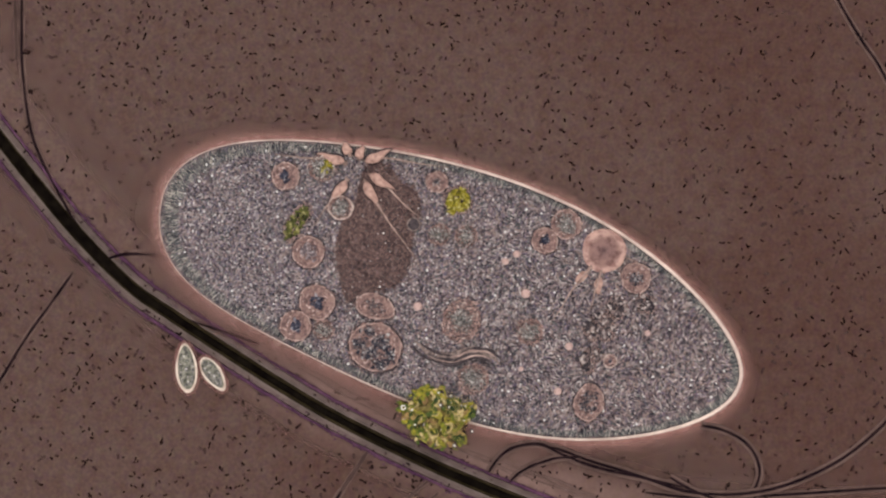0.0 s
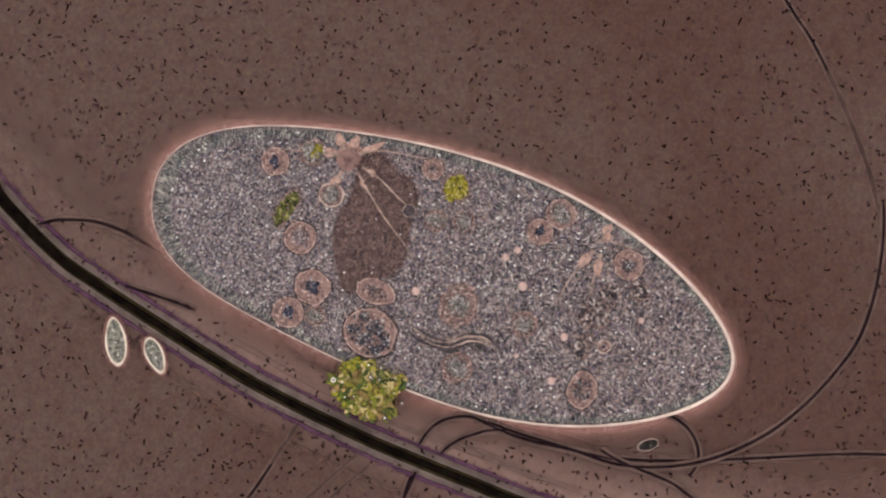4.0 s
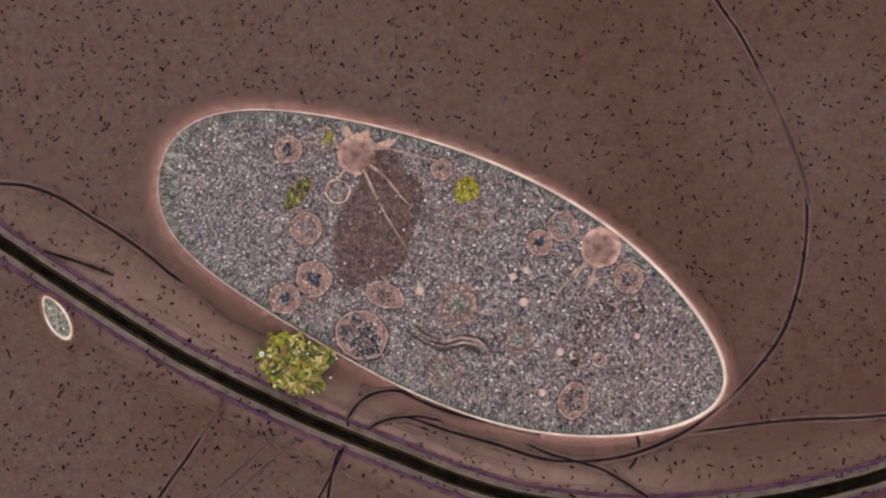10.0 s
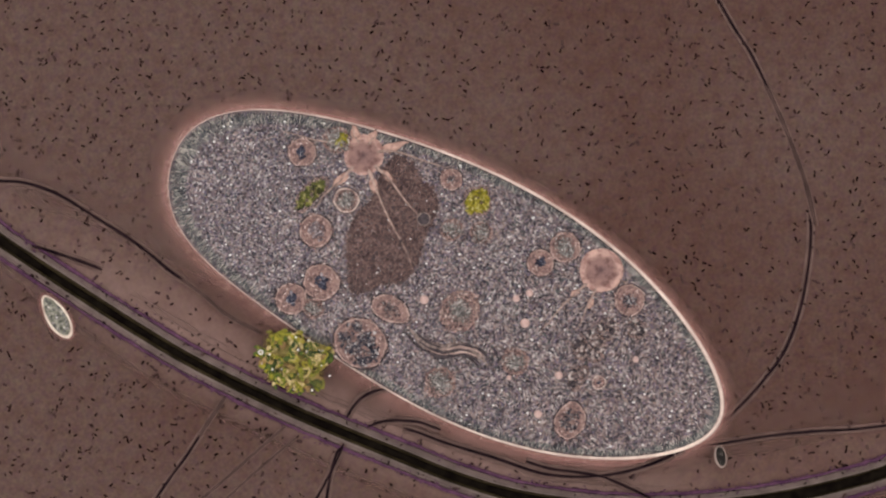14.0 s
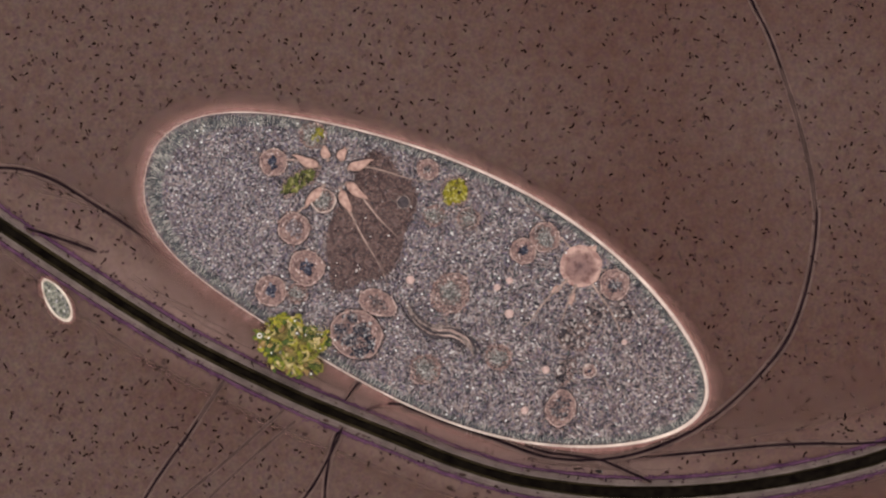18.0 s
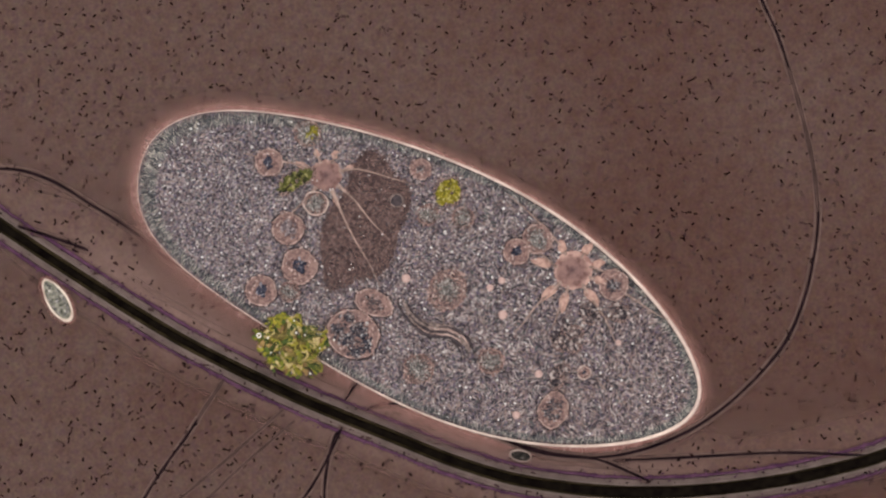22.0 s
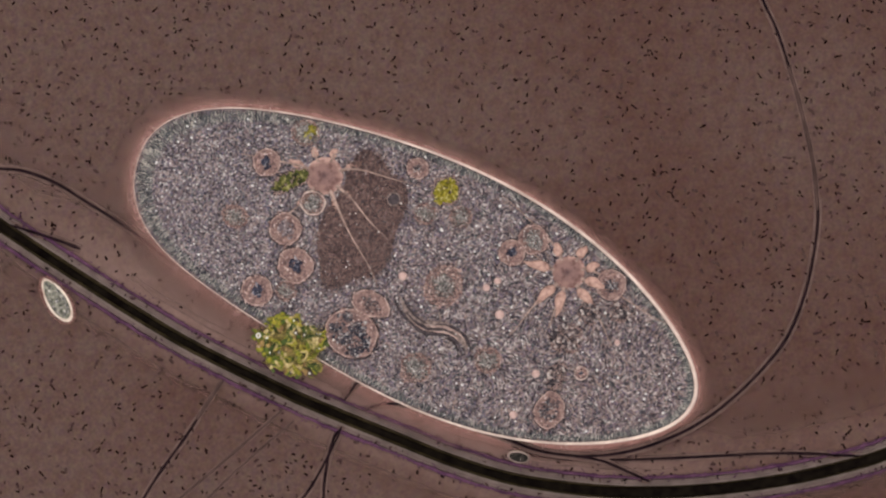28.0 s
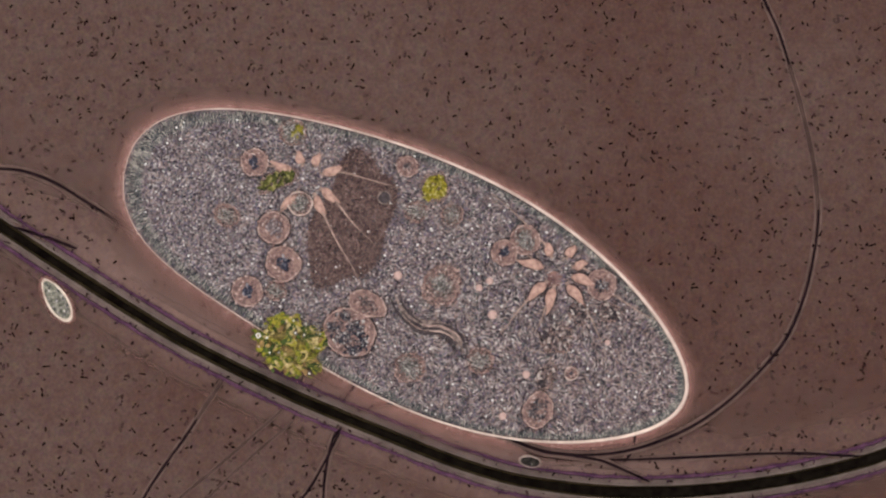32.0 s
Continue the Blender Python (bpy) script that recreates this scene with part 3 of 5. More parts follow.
def cell_body():
    seg = 200
    rs = [0.12, 0.25, 0.4, 0.55, 0.68, 0.78, 0.86, 0.92, 0.955, 0.98, 0.994, 1.0]
    verts, faces = [(0, 0, BELLY + RISE)], []
    for r in rs:
        for k in range(seg):
            x, y = outline(k * math.tau / seg)
            verts.append((x * r, y * r, BELLY + RISE * (1 - r ** 4) ** 0.25))
    lower = rs[::-1][1:]
    for r in lower:
        for k in range(seg):
            x, y = outline(k * math.tau / seg)
            verts.append((x * r, y * r, BELLY * (1 - (1 - r ** 4) ** 0.25)))
    verts.append((0, 0, 0))
    for k in range(seg):
        faces.append((0, 1 + k, 1 + (k + 1) % seg))
    rings = len(rs) + len(lower)
    for i in range(rings - 1):
        for k in range(seg):
            a, b = 1 + i * seg + k, 1 + i * seg + (k + 1) % seg
            faces.append((a, a + seg, b + seg, b))
    last = 1 + (rings - 1) * seg
    for k in range(seg):
        faces.append((last + (k + 1) % seg, last + k, len(verts) - 1))
    raw("cytoplasm", verts, faces, CYTOPLASM, cell, "granular grey cytoplasm", True)
    rim = [Vector((*outline(k * math.tau / 320), BELLY + 0.028)) for k in range(320)]
    part("pellicle", sweep(bmesh.new(), rim, lambda u: 0.0049 + 0.0036 * math.cos(u * math.tau - 0.3), 8, True), PELLICLE, cell, "pale cream cell edge")
    rng = random.Random(5)
    # grains over the whole upper face
    places = []
    while len(places) < 62000:
        a, r = rng.uniform(0, math.tau), math.sqrt(rng.random()) * 0.97
        x, y = outline(a)
        places.append((x * r, y * r, BELLY + RISE * (1 - r ** 4) ** 0.25, None if rng.random() < (0.65 if x * r < 0.1 else 0.35) else 7 * noise.noise(Vector((x * r * 3.5, y * r * 3.5, 4))) + rng.gauss(0, 0.35)))
    # finer grains in the front half, longer ones behind
    v, f = bits(rng, [p for p in places if p[0] < 0.1], 0.0050, (1.10, 0.52, 0.36), 0.7)
    v2, f2 = bits(rng, [p for p in places if p[0] >= 0.1], 0.0060, (1.75, 0.42, 0.32), 0.7)
    f += [tuple(i + len(v) for i in face) for face in f2]
    v += v2
    tagged(raw("granule", v, f, GRAINS, cell, "grey and dark cytoplasm grains"), kind="stuff")
    spark = bpy.data.meshes.new("crystal")
    v, f = bits(rng, [(0, 0, 0, 0)], 1.0, (1, 0.9, 0.8), 0.0)
    spark.from_pydata(v, [], f)
    spark.materials.append(CRYSTAL)
    for _ in range(430):
        a, r = rng.uniform(0, math.tau), math.sqrt(rng.random()) * 0.96
        x, y = outline(a)
        k = rng.uniform(0.0026, 0.0040) if rng.random() < 0.6 else rng.uniform(0.0040, 0.0066)
        ob = new("crystal", spark)
        ob.parent, ob.location, ob.scale = cell, (x * r, y * r, BELLY + RISE * (1 - r ** 4) ** 0.25 + 0.004), (k, k, k)
    # trichocysts stand in a fringe just inside the edge
    places = []
    for _ in range(8200):
        a = rng.uniform(0, math.tau)
        (x, y), (x2, y2) = outline(a), outline(a + 0.01)
        out = math.atan2(y2 - y, x2 - x) - math.pi / 2
        deep = rng.uniform(0.016, 0.036 + 0.046 * max(0.0, -math.cos(a)) ** 3)
        x, y = x - math.cos(out) * deep, y - math.sin(out) * deep
        places.append((x, y, skin(x, y) + 0.001, out + rng.gauss(0, 0.2), rng.uniform(0.6, 1.3)))
    v, f = rods(rng, places, 0.023, 0.0031)
    tagged(raw("trichocyst", v, f, TRICHOCYST, cell, "fringe of fine radial trichocysts"), kind="stuff")
    # the cell's optical halo and its blurred cilia, painted as one film, thinner outwards
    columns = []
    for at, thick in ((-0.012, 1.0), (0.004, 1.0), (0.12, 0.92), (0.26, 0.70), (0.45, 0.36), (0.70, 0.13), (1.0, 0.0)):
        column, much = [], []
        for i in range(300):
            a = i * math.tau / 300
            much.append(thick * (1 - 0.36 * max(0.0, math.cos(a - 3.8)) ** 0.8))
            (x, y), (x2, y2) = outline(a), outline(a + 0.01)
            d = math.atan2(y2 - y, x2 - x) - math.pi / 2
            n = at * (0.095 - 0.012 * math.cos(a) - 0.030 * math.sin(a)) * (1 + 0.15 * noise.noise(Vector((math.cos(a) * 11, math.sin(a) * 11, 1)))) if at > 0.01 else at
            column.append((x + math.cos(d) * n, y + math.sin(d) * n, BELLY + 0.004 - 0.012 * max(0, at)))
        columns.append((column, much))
    veil("cell_halo", columns, True, CELL_HALO, cell, "thin pinkish painted halo with blurred cilia round the cell")
    # cilia: tapering hairs round the edge
    verts, faces = [], []
    for i in range(12000):
        a = rng.uniform(0, math.tau)
        (x, y), (x2, y2) = outline(a), outline(a + 0.01)
        d = math.atan2(y2 - y, x2 - x) - math.pi / 2 + rng.gauss(0, 0.6)
        n = (0.048 - 0.008 * math.cos(a) - 0.010 * math.sin(a)) * rng.uniform(0.1, 1.0) ** 2.6
        c, s, w, z, b = math.cos(d), math.sin(d), 0.00050, BELLY + rng.uniform(-0.03, 0.008), len(verts)
        verts += [(x - s * w, y + c * w, z), (x + s * w, y - c * w, z), (x, y, z + w), (x + c * n, y + s * n, z + 0.004)]
        faces += [(b, b + 1, b + 3), (b + 1, b + 2, b + 3), (b + 2, b, b + 3)]
    tagged(raw("cilia", verts, faces, CILIA, cell, "fringe of fine pinkish cilia"), kind="stuff")


cell_body()


def macronucleus():
    bm = dome(bmesh.new(), 0.300, 0.170, 0.005, 0.0, 60, 0.30, 3, -0.03)
    ob = part("macronucleus", bm, NUCLEUS, cell, "large smooth brown macronucleus")
    rng = random.Random(8)
    places = []
    for _ in range(3000):
        a, r = rng.uniform(0, math.tau), math.sqrt(rng.random()) * rng.gauss(1.0, 0.05)
        w = 1 + 0.30 * noise.noise(Vector((math.cos(a) * 1.3 + 3, math.sin(a) * 1.3, 2.1)))
        places.append((0.300 * w * r * math.cos(a), 0.170 * w * r * math.sin(a), 0.005, None))
    v, f = bits(rng, places, 0.0066, (1.1, 0.5, 0.35))
    tagged(raw("chromatin", v, f, CHROMATIN, ob, "fine red-brown chromatin grains"), kind="stuff")
    for k, (x, y) in enumerate(((0.08, 0.02), (-0.05, -0.06), (0.16, 0.07), (-0.16, 0.03))):
        part("nucleolus", blob(bmesh.new(), (x, y, 0.014), (0.008, 0.007, 0.005), k, 0.2, 1), SHADE_LINE, ob, "tiny dark spot")
    return ob


nucleus = macronucleus()

FOOD = {"dark": DARK_FOOD, "mixed": MIXED_FOOD, "dark and pale": HEAP_FOOD, "grey": GREY_FOOD, "lilac": LILAC_FOOD, "yellow": YELLOW_FOOD, "green": GREEN_FOOD}


def food_vacuole(rx, ry, food, fill, count, seed, label, pale=False, grain=0.16, ringed=False):
    """A flattened round vacuole: skin, raised edge, and its food in loose bits."""
    rng = random.Random(seed)
    ob = part("food_vacuole", dome(bmesh.new(), rx, ry, 0.014, 0.004, 36, 0.10, seed), MEMBRANE_PALE if pale else MEMBRANE, cell, label)
    ring = []
    for k in range(int(820 * (rx + ry))):
        a = rng.uniform(0, math.tau)
        w = (1 + 0.10 * noise.noise(Vector((math.cos(a) * 1.3 + seed, math.sin(a) * 1.3, seed * 0.7)))) * rng.gauss(0.93, 0.065)
        ring.append((rx * w * math.cos(a), ry * w * math.sin(a), 0.011, a + 1.57 + rng.gauss(0, 0.4)))
    for k in range(int(680 * (rx + ry))):
        a, r = rng.uniform(0, math.tau), rng.uniform(0.3, 0.95)
        ring.append((rx * r * math.cos(a), ry * r * math.sin(a), 0.0135, a + 1.57 + rng.gauss(0, 0.6)))
    v, f = bits(rng, ring, 0.0062, (1.25, 0.42, 0.4))
    tagged(raw("edge_grain", v, f, EDGE_GRAINS, ob, "grainy pale halo along the edge"), kind="stuff")
    line = []
    for k in range(44):
        a = k * math.tau / 44
        w = 0.965 * (1 + 0.10 * noise.noise(Vector((math.cos(a) * 1.3 + seed, math.sin(a) * 1.3, seed * 0.7))))
        line.append(Vector((rx * w * math.cos(a), ry * w * math.sin(a), 0.011)))
    # a dark ring puts the shade round the vacuole into its own shape
    outer = [Vector((p.x * 1.075, p.y * 1.075, 0.003)) for p in line]
    if pale:
        if ringed:
            part("vacuole_edge", sweep(bmesh.new(), line, lambda u: 0.0040 + 0.0012 * math.sin(u * 19 + seed), 6, True), CREAM_EDGE, ob, "thin pale cream edge")
            part("dark_halo", sweep(bmesh.new(), outer, 0.0046, 6, True, 0.7), SHADE_LINE, ob, "dark halo painted round the vacuole")
        line = []
    else:
        part("dark_halo", sweep(bmesh.new(), outer, lambda u: 0.0040 + 0.0018 * math.sin(u * 23 + seed * 2), 6, True, 0.7), SHADE_LINE, ob, "dark halo painted round the vacuole")
    if line:
        part("vacuole_edge", sweep(bmesh.new(), line, lambda u: 0.0024 + 0.0018 * math.sin(u * 31 + seed) * math.sin(u * 13), 6, True), EDGE, ob, "paler pink edge")
    bm = bmesh.new()
    lean = rng.uniform(0, 3.1)
    clots = [(k * math.tau / 8 + rng.uniform(-0.3, 0.3), rng.uniform(0.25, 0.75) * fill) for k in range(8)]
    for k in range(count * 8):
        a, r = rng.uniform(0, math.tau), math.sqrt(rng.random()) * fill * rng.uniform(0.6, 1.2)
        u, v = r * math.cos(a), 0.75 * r * math.sin(a)
        u, v = u * math.cos(lean) - v * math.sin(lean), u * math.sin(lean) + v * math.cos(lean)
        if food == "mixed" and count > 20:
            a, r = rng.choice(clots)
            u, v = r * math.cos(a) + rng.gauss(0, 0.13), r * math.sin(a) + rng.gauss(0, 0.13)
        g = 0.38 * grain * rng.uniform(0.4, 1.4) * min(rx, ry)
        blob(bm, (rx * u, ry * v, 0.014), (g * rng.uniform(0.8, 1.8), g * 0.8, 0.007), seed + k, 0.4, 1, rng.uniform(0, 3.1))
    part("food", bm, FOOD[food], ob, f"{food} food remains")
    return ob


def droplet(r, label="small round pink droplet"):
    return part("droplet", blob(bmesh.new(), (0, 0, 0.004), (r, r, r * 0.8), r * 900, 0.08, 2), DROPLET, cell, label)


def food_clump(rx, ry, food, count, seed, label, base=None, spare=1.12):
    """Food packed close, with hardly any fluid round it."""
    rng = random.Random(seed)
    ob = part("food_clump", dome(bmesh.new(), rx * spare, ry * spare, 0.010, 0, 32, 0.3, seed), base or MEMBRANE_PALE, cell, label)
    bm = bmesh.new()
    for k in range(count):
        a, r = rng.uniform(0, math.tau), math.sqrt(rng.random()) * 0.95
        blob(bm, (rx * r * math.cos(a), ry * r * math.sin(a), 0.012), (0.010 * rng.uniform(0.5, 1.5), 0.0065, 0.008), seed + k, 0.4, 1, rng.uniform(0, 3.1))
    part("food", bm, FOOD[food], ob, f"packed {food} food grains")
    return ob


def pale_heap_vacuole():
    ob = food_vacuole(0.062, 0.058, "grey", 0.95, 48, 14, "pale vacuole with a yellowish heap inside", True, 0.14)
    rng = random.Random(141)
    bm = bmesh.new()
    for k in range(26):
        blob(bm, (0.016 + rng.gauss(0, 0.013), 0.016 + rng.gauss(0, 0.013), 0.019), (0.008 * rng.uniform(0.6, 1.3), 0.006, 0.006), 300 + k, 0.4, 1, rng.uniform(0, 3.1))
    part("food", bm, YELLOW_FOOD, ob, "small heap of yellow food")
    return ob


RING_LABEL = "round pink food vacuole with dark contents"
GREY_LABEL = "round pale vacuole filled with grey-green grains"
organs = {
    "v1": food_vacuole(0.060, 0.060, "dark", 0.42, 8, 1, RING_LABEL, grain=0.24),
    "v2": food_vacuole(0.068, 0.070, "lilac", 0.60, 16, 2, "round pink food vacuole with lilac-grey contents", grain=0.22),
    "v3": food_vacuole(0.079, 0.077, "dark", 0.48, 9, 3, RING_LABEL, grain=0.22),
    "v4": food_vacuole(0.067, 0.067, "dark", 0.40, 8, 4, RING_LABEL, grain=0.26),
    "v5": food_vacuole(0.088, 0.055, "mixed", 0.7, 12, 5, "oval pink food vacuole with mixed specks"),
    "v6": food_vacuole(0.117, 0.104, "mixed", 1.0, 84, 6, "large pink food vacuole full of dark clots", grain=0.14),
    "v7": food_vacuole(0.058, 0.056, "dark", 0.50, 8, 7, RING_LABEL, grain=0.22),
    "v8": food_vacuole(0.065, 0.068, "mixed", 0.55, 12, 8, "round pink food vacuole with mixed specks", grain=0.2),
    "v9": food_vacuole(0.082, 0.098, "grey", 0.62, 40, 9, GREY_LABEL, True, 0.10),
    "v10": food_vacuole(0.066, 0.082, "mixed", 0.70, 22, 10, "oval pink food vacuole with brown specks", grain=0.15),
    "yel": food_clump(0.052, 0.063, "yellow", 150, 11, "round clump of yellow-green swallowed algae", MEMBRANE_PALE, 1.16),
    "green": food_clump(0.092, 0.034, "green", 105, 12, "spindle of green swallowed algae", MEMBRANE_PALE, 1.2),
    "g1": food_vacuole(0.055, 0.053, "grey", 0.75, 34, 13, "pale ring-shaped vacuole with grey contents", True, 0.14, True),
    "g2": pale_heap_vacuole(),
    "g3": food_vacuole(0.050, 0.046, "mixed", 0.5, 7, 15, "small pink vacuole with few specks", grain=0.16),
    "g4": food_vacuole(0.048, 0.048, "grey", 0.95, 36, 16, GREY_LABEL, True, 0.14),
    "g5": food_vacuole(0.049, 0.048, "grey", 0.95, 36, 17, GREY_LABEL, True, 0.14),
    "g6": food_vacuole(0.068, 0.065, "grey", 0.80, 46, 18, "round pink-rimmed vacuole filled with grey-green grains", grain=0.12),
    "g7": food_vacuole(0.068, 0.068, "grey", 0.85, 46, 19, GREY_LABEL, True, 0.12),
    "g8": food_vacuole(0.060, 0.060, "grey", 0.80, 40, 20, GREY_LABEL, True, 0.12),
    "g9": food_vacuole(0.046, 0.042, "grey", 0.85, 26, 21, GREY_LABEL, True, 0.16),
    "late": food_vacuole(0.058, 0.050, "grey", 0.80, 30, 28, "faint pale vacuole that rises late through the cytoplasm", True, 0.14),
    "c1": food_clump(0.070, 0.062, "dark and pale", 90, 22, "loose heap of dark and pale grains"),
    "c2": food_clump(0.048, 0.040, "dark and pale", 46, 23, "small heap of dark and pale grains"),
    "c4": food_clump(0.042, 0.040, "dark and pale", 40, 26, "small heap of dark and pale grains beside a pink vacuole"),
    "c3": food_clump(0.038, 0.060, "dark and pale", 40, 24, "narrow heap of dark and pale grains"),
    "r1": food_vacuole(0.029, 0.029, "dark", 0.3, 4, 25, "tiny pale ring with a dark centre", True, 0.3, True),
    "d1": droplet(0.016), "d2": droplet(0.016), "d3": droplet(0.020), "d4": droplet(0.021), "d5": droplet(0.018), "d6": droplet(0.018), "d7": droplet(0.011), "d8": droplet(0.013),
}


def micronucleus():
    ob = part("micronucleus", dome(bmesh.new(), 0.030, 0.030, 0.018, 0.004, 24, 0.1, 4), SHADE_LINE, cell, "small round dark micronucleus with a pale rim")
    ring = [Vector((0.028 * math.cos(k * math.tau / 28), 0.028 * math.sin(k * math.tau / 28), 0.016)) for k in range(28)]
    part("pale_edge", sweep(bmesh.new(), ring, lambda u: 0.0036 + 0.0012 * math.sin(u * 17), 6, True), PALE_LINE, ob, "pale brown rim")
    return ob


organs["mic"] = micronucleus()


def gullet():
    """The mouth's inner end: a pale crescent between two dark folds."""
    line = smooth_line([(-0.165, 0.118), (-0.122, 0.036), (-0.040, -0.030), (0.052, -0.042), (0.112, -0.078), (0.138, -0.140)], 8)
    ob = part("gullet", sweep(bmesh.new(), offset(line, 0.012, 0.001), lambda u: 0.003 + 0.029 * math.sin(math.pi * u) ** 1.6, 8, squash=0.15), PALE_LINE, cell, "pale crescent-shaped gullet")
    for k, (first, last, by, w, mat, label) in enumerate((
            (0, 41, -0.013, 0.0066, SHADE_LINE, "dark lower lip"), (7, 30, 0.006, 0.0056, SHADE_LINE, "dark inner fold"),
            (20, 41, 0.030, 0.0054, SHADE_LINE, "dark upper lip"), (2, 17, 0.026, 0.0046, SHADE_LINE, "dark upper fold"),
            (11, 34, -0.003, 0.0034, EDGE, "pale inner fold"), (16, 36, 0.020, 0.0032, EDGE, "pale upper fold"), (24, 40, -0.026, 0.0034, SHADE_LINE, "dark outer fold"))):
        fold = [p + Vector((0, 0.007 * noise.noise(Vector((i * 0.45, k * 3.0, 1))), 0)) for i, p in enumerate(offset(line[first:last], by, 0.006 + 0.001 * (k % 3)))]
        part("fold", sweep(bmesh.new(), fold, lambda u: 0.0012 + 1.3 * w * math.sin(math.pi * u) ** 0.9 * (0.75 + 0.35 * math.sin(u * 19 + k)), 6), mat, ob, label)
    flap = smooth_line([(0.020, 0.050), (0.030, 0.020), (0.035, -0.015)], 6)
    part("fold", sweep(bmesh.new(), offset(flap, 0, 0.006), lambda u: 0.001 + 0.0035 * math.sin(math.pi * u), 6), PALE_LINE, ob, "pale side fold")
    return ob


organs["gul"] = gullet()


# ---- contractile vacuoles with their star of feeding canals ----
VAC, DEEP = 0.100, 0.034


def contractile_vacuole(seed):
    ob = part("contractile_vacuole", blob(bmesh.new(), (0, 0, 0), (VAC, VAC, DEEP), seed, 0.03, 4), CONTRACTILE, cell, "round brownish-pink contractile vacuole that fills and empties")
    return ob


def radial_canal(centre, wide, angle, reach, bow, tuck, sink, far):
    """A tapering canal pointing at the vacuole, and the bulb at its inner end that swells."""
    a = radians(angle)
    c, s = math.cos(a), math.sin(a)
    z0 = skin(*centre)
    pts = []
    for k in range(12):
        u = k / 11
        d = 0.062 + u * (reach + 0.023)
        side = bow * math.sin(u * math.pi * 0.5) * u + 0.007 * u * math.sin(u * 8 + angle)
        pts.append((c * d - s * side, s * d + c * side))
    line = [Vector((x, y, skin(centre[0] + x, centre[1] + y) - z0 + 0.008)) for x, y in pts]
    for k, p in enumerate(line):
        p.z -= 0.014 * max(0.0, 1 - k / 2)
    tail = part("radial_canal", sweep(bmesh.new(), line, lambda u: 0.0036 * (1 - u) ** 0.7 + 0.0014 + 0.0075 * max(0.0, 1 - u * 5) ** 1.5, 8), CANAL_TAIL, cell, "slender pink feeding canal")
    bm = bmesh.new()
    size = 0.46 if far < 0.11 else 0.94
    wide *= 0.86 if far < 0.11 else 0.94
    spindle = [Vector((size * (-0.056 + 0.0105 * k), 0.003 * math.sin(k * 0.7 + angle), 0)) for k in range(14)]
    sweep(bm, spindle, lambda u: 0.0012 + wide * math.sin(math.pi * min(1.0, u ** 0.62)) ** (0.7 if far < 0.11 else 1.1), 10)
    bulb = part("bulb", bm, CANAL, tail, "swollen pale pink bulb")
    # a wider dark spindle painted as the shade round the bulb
    gap = sweep(bmesh.new(), [p * 1.08 + Vector((0, 0, -0.2 * wide)) for p in spindle], lambda u: 0.003 + wide * 1.22 * math.sin(math.pi * min(1.0, u ** 0.62)) ** 1.0, 10, squash=0.35)
    part("dark_halo", gap, SHADE_LINE, bulb, "dark halo painted round the bulb")
    mid = Vector((c * far, s * far, 0))
    height = skin(centre[0] + mid.x, centre[1] + mid.y) - z0
    return tail, bulb, (mid.x, mid.y, height, angle, wide), (c * tuck, s * tuck, sink)


STAR_A, STAR_B = (-0.545, 0.2285), (0.6081, 0.2904)
vac_a, vac_b = contractile_vacuole(1), contractile_vacuole(2)
canals_a = [radial_canal(STAR_A, 0.0225, *row) for row in (
    (179.6, 0.29, 0.07, 0.02, 0, 0.128), (136.0, 0.06, 0.01, 0.012, 0, 0.1), (92.0, 0.05, -0.01, 0.030, 0, 0.092), (44.6, 0.30, -0.19, 0.02, 0, 0.118), (-12.4, 0.31, -0.06, 0, 0, 0.12), (-42.4, 0.46, 0.03, 0, 0, 0.128), (-107.4, 0.23, 0, 0, 0, 0.128))]
canals_b = [radial_canal(STAR_B, 0.0235, *row) for row in (
    (79.8, 0.03, 0, 0.055, 0, 0.1), (39.8, 0.15, -0.14, 0.080, 0.002, 0.100), (4.8, 0.41, -0.06, 0.1, 0.08, 0.118), (-28.2, 0.29, -0.03, 0.02, 0.014, 0.126), (-80.2, 0.2, -0.03, 0, 0, 0.128), (-112.2, 0.29, 0.02, 0, 0, 0.126), (189.8, 0.1, -0.06, 0.05, 0.07, 0.118), (136.8, 0.345, 0.14, 0.07, 0.02, 0.1))]


